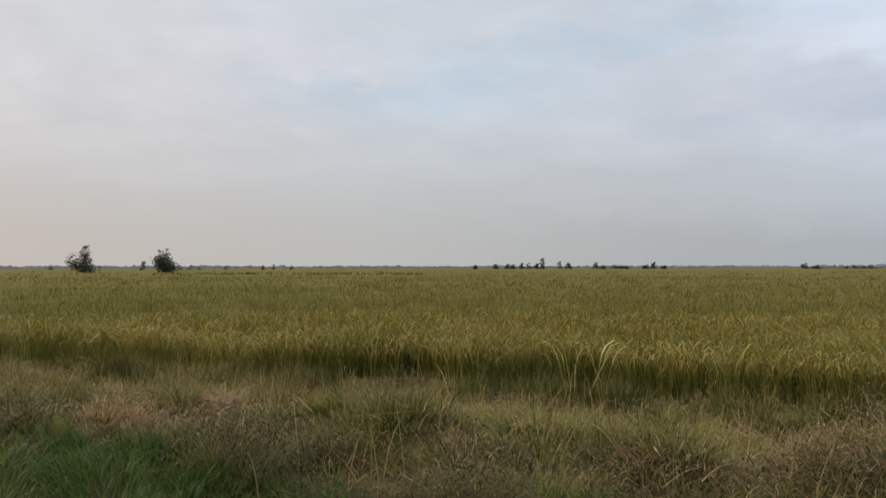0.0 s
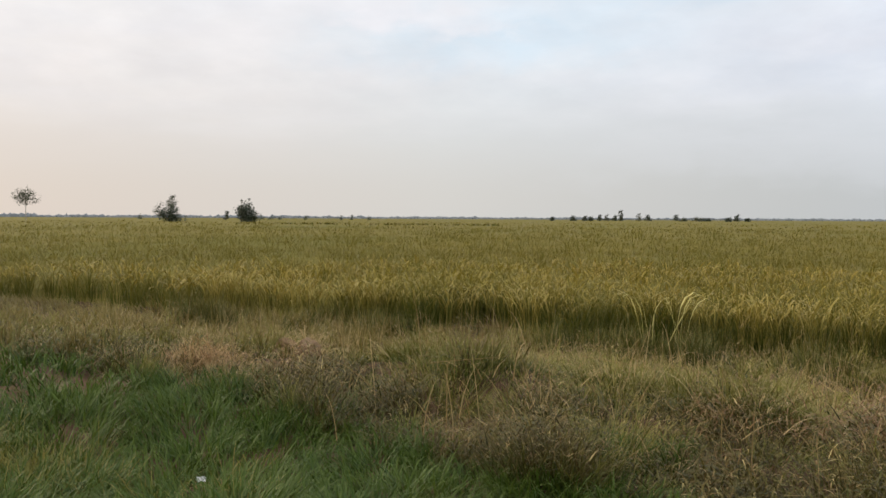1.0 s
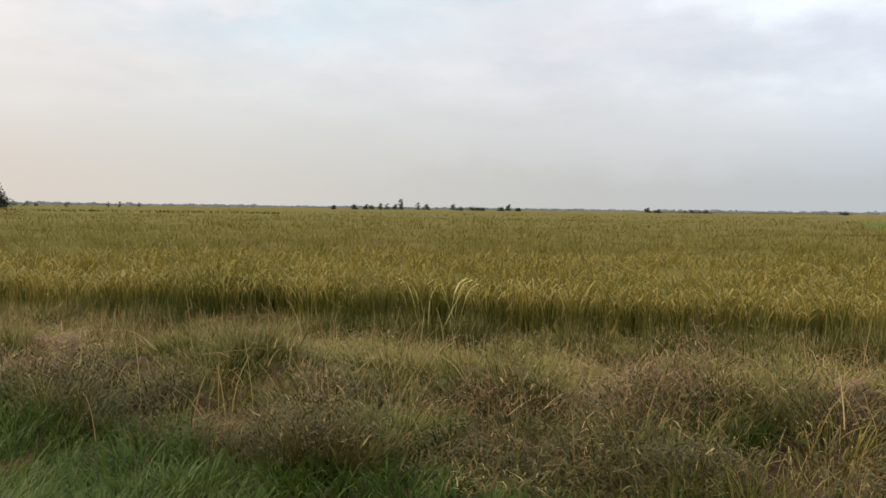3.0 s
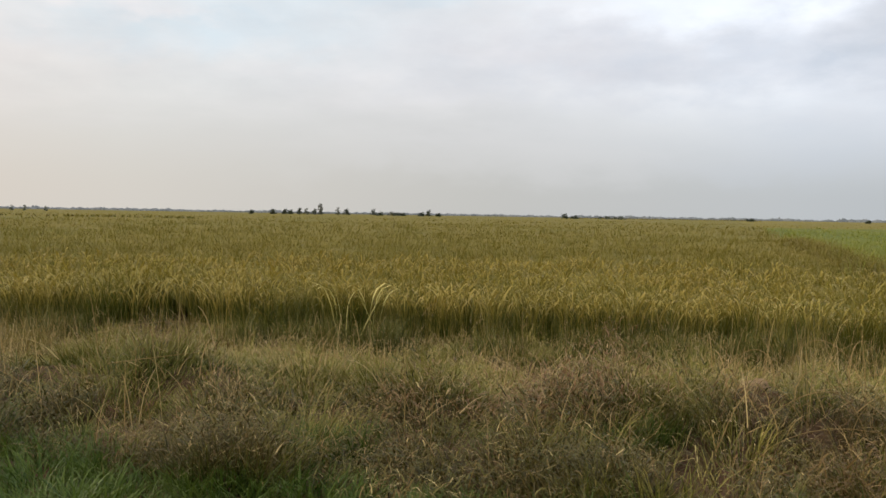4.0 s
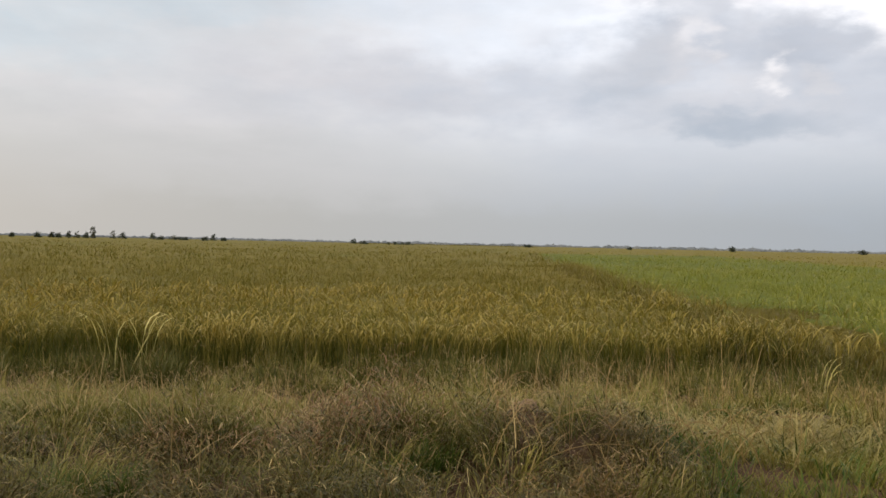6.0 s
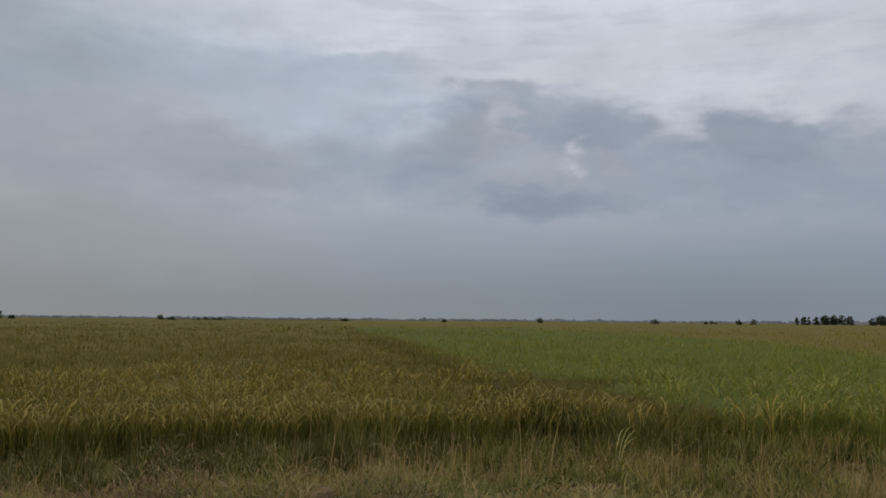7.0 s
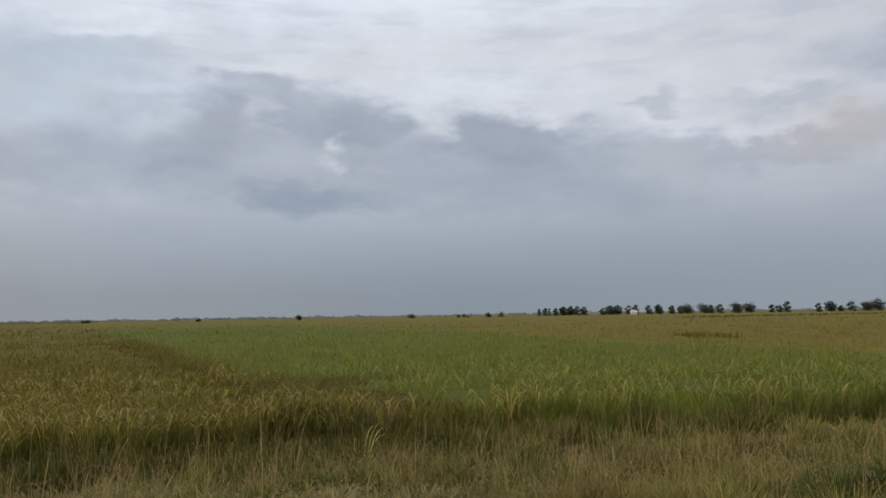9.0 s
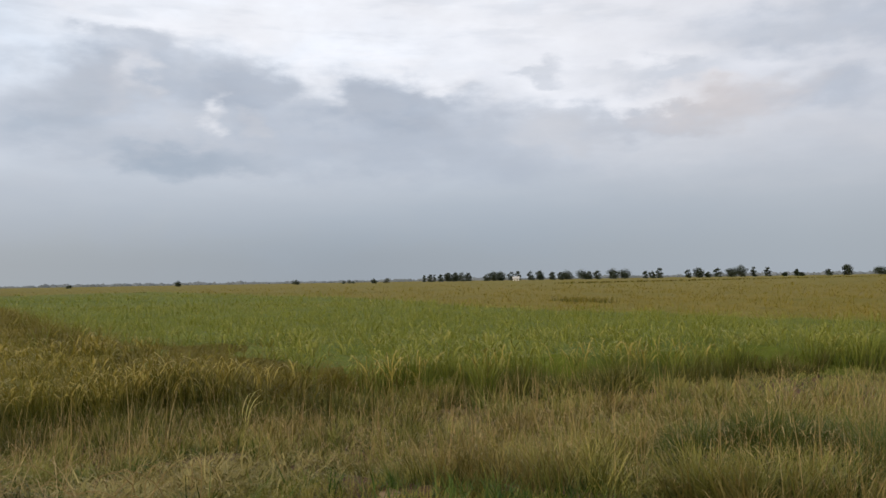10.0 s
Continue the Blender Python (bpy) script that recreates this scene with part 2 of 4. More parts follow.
edge_ear = blade_mat("rice_ear_edge", [(0.36, 0.285, 0.058), (0.25, 0.225, 0.036), (0.46, 0.36, 0.09), (0.14, 0.15, 0.02)], (0.48, 0.37, 0.10), 0.6, (0.13, 0.14, 0.02), 0.6)
mid_leaf = blade_mat("rice_leaf_field", [(0.075, 0.088, 0.011), (0.105, 0.112, 0.015), (0.15, 0.135, 0.020), (0.085, 0.10, 0.012)], (0.25, 0.195, 0.031), 0.7, (0.08, 0.105, 0.012), 0.16, start=0.3)
field_ear = blade_mat("rice_ear_field", [(0.22, 0.175, 0.030), (0.18, 0.15, 0.025), (0.27, 0.21, 0.038), (0.17, 0.155, 0.026)], (0.28, 0.215, 0.038), 0.4, (0.17, 0.16, 0.025), 0.2)
green_leaf = blade_mat("rice_leaf_green", GREEN_LEAF, (0.325, 0.33, 0.056), 0.7, (0.175, 0.188, 0.025), 0.12, start=0.3)
green_ear = blade_mat("rice_ear_green", [(0.28, 0.28, 0.05), (0.23, 0.25, 0.04), (0.36, 0.32, 0.075)], (0.38, 0.34, 0.08), 0.4, (0.24, 0.25, 0.042), 0.2)
bund_leaf = blade_mat("bund_grass", [(0.050, 0.072, 0.010), (0.10, 0.11, 0.016), (0.17, 0.142, 0.025)], (0.28, 0.21, 0.042), 0.7, (0.125, 0.10, 0.020), 0.5)
lawn_leaf = blade_mat("lawn_grass", [(0.014, 0.041, 0.005), (0.040, 0.094, 0.011), (0.12, 0.175, 0.028), (0.021, 0.057, 0.007)], (0.15, 0.205, 0.038), 0.36, (0.12, 0.13, 0.02), 0.9,
                      (0.5, 0.75), 0.5)
fine_leaf = blade_mat("verge_grass", [(0.030, 0.047, 0.007), (0.085, 0.110, 0.017), (0.046, 0.068, 0.010), (0.18, 0.18, 0.030), (0.50, 0.42, 0.125)], (0.41, 0.355, 0.088), 0.68,
                      (0.055, 0.098, 0.013), 0.45, (0.46, 0.58), 0.85, translucent=0.14)
weed_leaf = blade_mat("curled_weed_leaves", [(0.022, 0.033, 0.005), (0.072, 0.080, 0.012), (0.034, 0.032, 0.007), (0.105, 0.082, 0.021), (0.145, 0.136, 0.027), (0.21, 0.125, 0.043), (0.54, 0.43, 0.18)], (0.30, 0.235, 0.076), 0.28,
                      (0.19, 0.085, 0.036), 0.7, (0.54, 0.64), 0.7, translucent=0.1)
red_leaf = blade_mat("reddish_dead_weeds", [(0.11, 0.050, 0.022), (0.24, 0.115, 0.052), (0.17, 0.085, 0.034), (0.36, 0.225, 0.11), (0.56, 0.42, 0.23)], (0.38, 0.23, 0.11), 0.3, (0.20, 0.12, 0.05), 1.2, translucent=0.1)
litter_leaf = blade_mat("straw_litter", [(0.16, 0.14, 0.035), (0.42, 0.34, 0.12), (0.26, 0.22, 0.062), (0.56, 0.46, 0.19)], (0.48, 0.39, 0.15), 0.3, (0.17, 0.18, 0.04), 1.6)
rank_leaf = blade_mat("rank_grass", [(0.028, 0.046, 0.008), (0.062, 0.082, 0.014), (0.11, 0.115, 0.022), (0.040, 0.060, 0.010)], (0.24, 0.215, 0.052), 0.5, (0.09, 0.078, 0.018), 0.6, translucent=0.14)
tan_leaf = blade_mat("tan_grass", [(0.13, 0.108, 0.023), (0.046, 0.052, 0.009), (0.30, 0.235, 0.07), (0.054, 0.064, 0.010)], (0.33, 0.26, 0.08), 0.65, (0.13, 0.085, 0.025), 0.5)
rust_leaf = blade_mat("withered_weeds", [(0.11, 0.058, 0.020), (0.040, 0.052, 0.009), (0.028, 0.026, 0.007), (0.12, 0.095, 0.026), (0.42, 0.32, 0.13)], (0.36, 0.27, 0.105), 0.35,
                      (0.055, 0.072, 0.010), 0.8, (0.47, 0.62), 0.8)
stubble_leaf = blade_mat("stubble", [(0.12, 0.15, 0.018), (0.20, 0.19, 0.03), (0.34, 0.26, 0.07), (0.15, 0.17, 0.022)], (0.36, 0.29, 0.08), 0.5, (0.10, 0.15, 0.016), 0.9)
dark_leaf = blade_mat("dark_tussock", [(0.030, 0.062, 0.010), (0.048, 0.085, 0.013), (0.095, 0.125, 0.022)], (0.17, 0.18, 0.04), 0.4, (0.06, 0.08, 0.014), 0.8)
straw_leaf = blade_mat("straw", [(0.42, 0.31, 0.12), (0.33, 0.22, 0.08), (0.52, 0.41, 0.19), (0.27, 0.17, 0.06)], (0.48, 0.37, 0.16), 0.3, (0.35, 0.22, 0.09), 2.0)
pale_leaf = blade_mat("bleached_leaf", [(0.60, 0.56, 0.18), (0.68, 0.61, 0.23), (0.52, 0.51, 0.14)], (0.72, 0.62, 0.25), 0.5, (0.5, 0.48, 0.15), 2.0)
soil = rough_mat("soil", [(0.3, (0.075, 0.042, 0.022)), (0.55, (0.13, 0.070, 0.038)), (0.75, (0.08, 0.06, 0.025))], 0.9, 14.0, 0.6)
clod_earth = rough_mat("clod_earth", [(0.3, (0.22, 0.135, 0.065)), (0.7, (0.36, 0.24, 0.13))], 6.0, 40.0, 0.8)
pink_earth = rough_mat("pink_earth", [(0.3, (0.32, 0.205, 0.12)), (0.7, (0.44, 0.31, 0.195))], 6.0, 40.0, 0.8)
heap_straw = blade_mat("heap_straw", [(0.52, 0.34, 0.15), (0.42, 0.25, 0.10), (0.60, 0.43, 0.22), (0.33, 0.19, 0.08)], (0.56, 0.38, 0.19), 0.3, (0.45, 0.27, 0.12), 2.0)
bark = rough_mat("bark", [(0.3, (0.16, 0.13, 0.10)), (0.7, (0.30, 0.26, 0.22))], 1.5, 9.0, 0.4, stretch=(1, 1, 0.2))
pale_bark = rough_mat("pale_bark", [(0.3, (0.42, 0.38, 0.34)), (0.7, (0.55, 0.50, 0.46))], 1.5, 9.0, 0.4, stretch=(1, 1, 0.2))
crown_leaf = blade_mat("tree_leaves", [(0.045, 0.060, 0.040), (0.06, 0.078, 0.05), (0.075, 0.092, 0.06)], (0.075, 0.095, 0.05), 0.3, (0.04, 0.06, 0.03), 0.2, translucent=0.15)
thin_leaf = blade_mat("tree_leaves_thin", [(0.06, 0.075, 0.04), (0.09, 0.10, 0.055), (0.12, 0.12, 0.08)], (0.1, 0.1, 0.06), 0.3, (0.08, 0.08, 0.05), 0.2, translucent=0.2)
whitewash = rough_mat("whitewash", [(0.3, (0.74, 0.73, 0.70)), (0.7, (0.82, 0.81, 0.79))], 0.6, 4.0, 0.1)
roof_sheet = rough_mat("roof_sheet", [(0.3, (0.55, 0.54, 0.53)), (0.7, (0.66, 0.65, 0.64))], 0.5, 3.0, 0.1, 0.6)


def canopy_mat(name, stops, dark):
    """The closed mass of leaves of a paddy, seen between and beyond the single plants."""
    k = Mat(name)
    wide, mid, tiny = k.noise(0.03, 5.0, 0.6, (1, 0.5, 1)), k.noise(0.5, 5.0, 0.65), k.noise(5.0, 4.0, 0.7)
    col = k.ramp(wide, stops)
    # Darker blotches stand in for the shaded gaps between leaves.
    col = k.mix(k.ramp(mid, [(0.4, 0.0), (0.65, 0.55)]), col, dark)
    col = k.mix(0.6, col, k.ramp(tiny, [(0.3, 0.55), (0.7, 1.3)]), "MULTIPLY")
    k.link(col, k.bsdf.inputs["Base Color"])
    k.bsdf.inputs["Roughness"].default_value = 0.85
    k.bsdf.inputs["Specular IOR Level"].default_value = 0.15
    bp = k.node("ShaderNodeBump")
    bp.inputs["Strength"].default_value, bp.inputs["Distance"].default_value = 0.6, 0.18
    k.link(tiny, bp.inputs["Height"])
    k.link(bp.outputs[0], k.bsdf.inputs["Normal"])
    return k.m


gold_canopy = canopy_mat("gold_canopy", [(0.35, (0.165, 0.142, 0.024)), (0.5, (0.205, 0.16, 0.028)), (0.65, (0.145, 0.137, 0.022))], (0.10, 0.10, 0.016))
green_canopy = canopy_mat("green_canopy", [(0.35, (0.112, 0.145, 0.017)), (0.5, (0.142, 0.162, 0.020)), (0.65, (0.165, 0.165, 0.022))], (0.082, 0.112, 0.013))
far_canopy = canopy_mat("far_canopy", [(0.35, (0.185, 0.155, 0.025)), (0.5, (0.225, 0.175, 0.03)), (0.65, (0.168, 0.15, 0.024))], (0.125, 0.117, 0.019))
far_leaf = blade_mat("rice_leaf_golden", [(0.10, 0.11, 0.014), (0.15, 0.14, 0.02), (0.22, 0.18, 0.028)], (0.34, 0.25, 0.04), 0.75, (0.14, 0.155, 0.018), 0.06, start=0.25)


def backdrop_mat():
    """Woods some kilometres off; haze is put into their colour and a faint glow."""
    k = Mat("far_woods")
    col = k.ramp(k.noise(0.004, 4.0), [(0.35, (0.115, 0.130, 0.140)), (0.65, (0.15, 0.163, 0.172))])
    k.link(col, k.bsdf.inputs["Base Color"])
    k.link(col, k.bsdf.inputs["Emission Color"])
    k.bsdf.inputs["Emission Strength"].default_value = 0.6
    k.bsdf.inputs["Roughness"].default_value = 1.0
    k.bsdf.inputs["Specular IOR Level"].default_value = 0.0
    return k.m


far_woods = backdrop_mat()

# ---- plan ----
RNG = np.random.default_rng(7)


def wob(x, y, size, seed):
    """A smooth uneven field between about -1 and 1, its waves some size metres long."""
    r = np.random.default_rng(seed)
    total = 0.0
    for k in range(7):
        a, s, p = r.uniform(0, 6.283), size * r.uniform(0.6, 1.7), r.uniform(0, 6.283)
        total = total + np.sin((x * math.cos(a) + y * math.sin(a)) * 6.283 / s + p)
    return total / 3.2


def bump_at(x, y, cx, cy, rx, ry):
    return np.exp(-((x - cx) / rx) ** 2 - ((y - cy) / ry) ** 2)


def paddy_edge(x):
    """y at which the rice begins."""
    return np.interp(x, [-60, -30, -18, 0, 4, 8, 12, 16, 20, 40], [17.5, 15.2, 13.9, 13.3, 12.6, 11.6, 10.4, 8.8, 6.4, -6]) + 1.0 * np.exp(-((np.asarray(x) + 5.5) / 0.6) ** 2)


def lawn_edge(x):
    return np.interp(x, [-30, -8.4, -6.6, -5.4, -4.2, -2.75, -1.9, -0.8, 0.5, 2.5, 3.05, 3.9, 4.8, 5.6, 6.0, 6.6, 9, 14], [6.8, 6.45, 6.3, 6.0, 5.8, 5.1, 4.55, 4.35, 4.2, 4.3, 6.4, 7.15, 7.0, 5.8, 3.0, 0.2, -3.5, -6.5])


def bund_x(y):
    return 8.3 + 0.265 * (y - 14)


def far_x(y):
    return np.interp(y, [-40, 8, 17, 30, 45, 60, 100, 150, 300], [29, 30, 32, 36, 45, 53, 66, 84, 130])


def height(x, y):
    """The ground's height."""
    x, y = np.asarray(x, float), np.asarray(y, float)
    e, s = paddy_edge(x), np.minimum(lawn_edge(x), 6.0) + 1.2
    t = np.clip((y - s) / np.maximum(1.5, e - 2.2 - s), 0, 1)
    z = -0.45 * t * t * (3 - 2 * t)
    near = np.clip(1 - np.hypot(x, y) / 40, 0, 1)
    z = z + near * (0.04 * wob(x, y, 3.0, 1) + 0.02 * wob(x, y, 0.9, 2))
    bank = np.exp(-((y - lawn_edge(x) - 1.9) / 0.95) ** 2) * np.clip((x + 6) / 2, 0, 1) * np.clip((3.4 - x) / 0.8, 0, 1)
    z = z + 0.15 * bank
    z = z + 0.08 * bump_at(x, y, 2.3, 6.6, 0.7, 0.7) + 0.17 * bump_at(x, y, -2.3, 7.5, 1.1, 0.7) + 0.10 * bump_at(x, y, 0.6, 6.6, 1.5, 0.7) + 0.12 * bump_at(x, y, 3.0, 6.0, 0.7, 0.6)
    ridge = np.exp(-((x + 0.4 - bund_x(np.minimum(y, 62))) / 0.8) ** 2) * ((y > paddy_edge(x)) & (y < 64))
    z = z + 0.20 * ridge
    z = z - 0.07 * bump_at(x, y, 4.6, 6.4, 1.8, 0.9) + 0.12 * bump_at(x, y, 8.0, 3.6, 1.4, 1.0)
    return z


# ---- makers ----
def part(name, me, mat, parent=None, label=""):
    if isinstance(me, bmesh.types.BMesh):
        bm, me = me, bpy.data.meshes.new(name)
        bm.to_mesh(me)
        bm.free()
    if mat and not me.materials:
        me.materials.append(mat)
    ob = new(name, me)
    if parent:
        ob.parent = parent
    return tagged(ob, label)


def strips(base, az, length, width, th0, th1, segs=3, power=1.3, profile="leaf", twist=0.6, tone=None, skew=0.0):
    """Blades that rise from base, leaning th0 from upright at the foot and th1 at the tip towards az."""
    n = len(base)
    pts = [base]
    step = (length / segs)[:, None]
    way = np.stack([np.cos(az), np.sin(az), 0 * az], 1)
    for k in range(segs):
        th = th0 + (th1 - th0) * ((k + 0.5) / segs) ** power
        pts.append(pts[-1] + step * (np.sin(th)[:, None] * way + np.cos(th)[:, None] * np.array([0, 0, 1.0])))
    turn = az + math.pi / 2 + skew + RNG.normal(0, twist, n)
    side = np.stack([np.cos(turn), np.sin(turn), 0 * az], 1)
    verts = np.zeros((n, 2 * segs + 1, 3))
    tip = np.zeros((n, 2 * segs + 1))
    for k in range(segs):
        s = k / segs
        w = {"leaf": 0.8 + 0.5 * s - 1.1 * s * s, "ear": (0.25, 0.35, 1.0, 1.25, 1.0, 0.7)[min(5, round(s * 6))], "stem": 1 - 0.6 * s, "eared": 0.3 if s < 0.6 else 1.0 + 0.9 * (s - 0.6) - 3.2 * max(0.0, s - 0.75) ** 1.2}[profile]
        half = side * (0.5 * w * width)[:, None]
        verts[:, 2 * k], verts[:, 2 * k + 1] = pts[k] - half, pts[k] + half
        tip[:, 2 * k:2 * k + 2] = s
    verts[:, 2 * segs] = pts[segs]
    tip[:, 2 * segs] = 1
    return verts, tip, segs, RNG.random(n) if tone is None else tone


def strip_mesh(name, batches, mats):
    vs, loops, starts, mi, tips, tones = [], [], [], [], [], []
    nv = nl = 0
    for (verts, tip, segs, tone), slot in batches:
        n, m = verts.shape[:2]
        if not n:
            continue
        face, begin = [], []
        for k in range(segs - 1):
            begin.append(len(face))
            face += [2 * k, 2 * k + 1, 2 * k + 3, 2 * k + 2]
        begin.append(len(face))
        face += [2 * segs - 2, 2 * segs - 1, 2 * segs]
        loops.append((nv + np.arange(n)[:, None] * m + np.array(face)[None]).ravel())
        starts.append((nl + np.arange(n)[:, None] * len(face) + np.array(begin)[None]).ravel())
        mi.append(np.full(n * segs, slot))
        vs.append(verts.reshape(-1, 3))
        tips.append(tip.ravel())
        tones.append(np.repeat(tone, m))
        nv, nl = nv + n * m, nl + n * len(face)
    me = bpy.data.meshes.new(name)
    vs, loops, starts, mi, tips, tones = (np.concatenate(a) for a in (vs, loops, starts, mi, tips, tones))
    me.vertices.add(len(vs))
    me.vertices.foreach_set("co", vs.astype(np.float32).ravel())
    me.loops.add(len(loops))
    me.loops.foreach_set("vertex_index", loops.astype(np.int32))
    me.polygons.add(len(starts))
    me.polygons.foreach_set("loop_start", starts.astype(np.int32))
    me.polygons.foreach_set("material_index", mi.astype(np.int32))
    me.attributes.new("along", "FLOAT", "POINT").data.foreach_set("value", tips.astype(np.float32))
    me.attributes.new("tone", "FLOAT", "POINT").data.foreach_set("value", tones.astype(np.float32))
    for m in mats:
        me.materials.append(m)
    me.update(calc_edges=True)
    return me


def stuff(name, batches, mats, label, category):
    ob = new(name, strip_mesh(name, batches, mats))
    return tagged(ob, label, category, kind="stuff")


def grid_mesh(name, xs, ys, fn, mat):
    X, Y = np.meshgrid(xs, ys)
    idx = np.arange(X.size).reshape(X.shape)
    f = np.stack([idx[:-1, :-1], idx[:-1, 1:], idx[1:, 1:], idx[1:, :-1]], -1).reshape(-1, 4)
    me = bpy.data.meshes.new(name)
    me.from_pydata(np.stack([X, Y, fn(X, Y)], -1).reshape(-1, 3).tolist(), [], f.tolist())
    me.materials.append(mat)
    me.shade_smooth()
    return new(name, me)


def fan(r0, r1, density, left=60.0, right=-80.0):
    """Random places on the plan in a ring sector round the standing place, density to the square metre."""
    n = int(density * radians(left - right) / 2 * (r1 * r1 - r0 * r0))
    r = np.sqrt(RNG.uniform(r0 * r0, r1 * r1, n))
    a = np.radians(RNG.uniform(right, left, n))
    return -np.sin(a) * r, np.cos(a) * r


def on_ground(x, y, lift=0.0):
    return np.stack([x, y, height(x, y) + lift], 1)


def U(n, a, b):
    return RNG.uniform(a, b, n)


def G(n, m, s):
    return RNG.normal(m, s, n)


# ---- ground ----
half = np.concatenate([np.arange(0, 26, 0.36), np.geomspace(26, 4600, 45)])
axis = np.concatenate([-half[:0:-1], half])
tagged(grid_mesh("ground", axis, axis, height, soil), "bare reddish earth under grass and paddy fields", "ground", kind="structure")

# ---- paddy fields ----
def in_field(name, x, y):
    inside = y > paddy_edge(x) + 0.45 * wob(x, y * 0.3, 1.8, 11)
    b, f = bund_x(y) + 0.5 * wob(x * 0.2, y, 9, 12), far_x(y) + 0.8 * wob(x * 0.2, y, 12, 13)
    rough = np.random.default_rng(int(1e3 * abs(float(np.sum(x))) % 1e6)).normal(0, 0.8, x.shape) if name[-5:] != "sheet" else 0
    b = b + rough
    green = (x > b) & (x < f) & (y < 165 + 6 * wob(x, y, 40, 14))
    reach = 2.4 * np.clip((25 - y) / 12, 0, 1)
    near_bund = (x > b - 1.2 - 0.3 * wob(x, y, 3, 15)) & (x < b + 0.45 + reach + 0.4 * wob(x, y, 3, 16)) & (y < 63)
    green &= ~near_bund
    if name == "green":
        return inside & green
    if name == "bund":
        return inside & near_bund
    if name == "green_sheet":
        return inside & (x > b - 0.3) & (x < f) & (y < 165)
    if name == "far_sheet":
        return inside & ~green & (x >= b)
    if name == "gold_sheet":
        return inside & (x < b) & ~green & ~near_bund
    return inside & ~green & ~near_bund & ((x < b) if name == "gold" else (x >= b))


def canopy(name, field, mat, label):
    """The closed leaf mass, as a sheet below the tips of the plants."""
    rs = np.concatenate([np.arange(4, 60, 0.6), np.geomspace(60, 4500, 110)])
    az = np.radians(np.arange(-100, 80.1, 0.8))
    R, A = np.meshgrid(rs, az)
    X, Y = -np.sin(A) * R, np.cos(A) * R
    start = np.where(X > 9.5, 0.2, 0.7) + 0.45 * wob(X, Y * 0.3, 1.8, 11)
    depth = np.clip((Y - paddy_edge(X) - start) / 1.0, 0, 1)
    fade = np.clip((R - 80) / 300, 0, 1)
    Z = -0.47 + depth * (0.60 + 0.33 * fade + (1 - fade) * (0.07 * wob(X, Y, 1.3, 5) + 0.06 * wob(X, Y, 6, 6)))
    cx, cy = (X[:-1, :-1] + X[1:, 1:]) / 2, (Y[:-1, :-1] + Y[1:, 1:]) / 2
    keep = in_field(field, cx, cy) & (cy > paddy_edge(cx) + np.where(cx > 9.5, 0.0, 0.5) + 0.45 * wob(cx, cy * 0.3, 1.8, 11)) & (np.hypot(cx + 5.5, cy - 14) > 1.6)
    idx = np.arange(X.size).reshape(X.shape)
    f = np.stack([idx[:-1, :-1], idx[1:, :-1], idx[1:, 1:], idx[:-1, 1:]], -1)[keep]
    used, inv = np.unique(f, return_inverse=True)
    me = bpy.data.meshes.new(name)
    me.from_pydata(np.stack([X, Y, Z], -1).reshape(-1, 3)[used].tolist(), [], inv.reshape(-1, 4).tolist())
    me.materials.append(mat)
    me.shade_smooth()
    return tagged(new(name, me), label, "rice", kind="stuff")


def clumps(x, y, per, radius, lift=0.0):
    """per blades about each place: their feet, the way out from the middle, how far out they stand (0 to 1 or so), and the place's own tone and index."""
    n = len(x)
    who = np.repeat(np.arange(n), per)
    dx, dy = G(n * per, 0, radius), G(n * per, 0, radius)
    base = on_ground(x[who] + dx, y[who] + dy, lift)
    return base, np.arctan2(dy, dx), np.hypot(dx, dy) / radius, RNG.random(n)[who], who


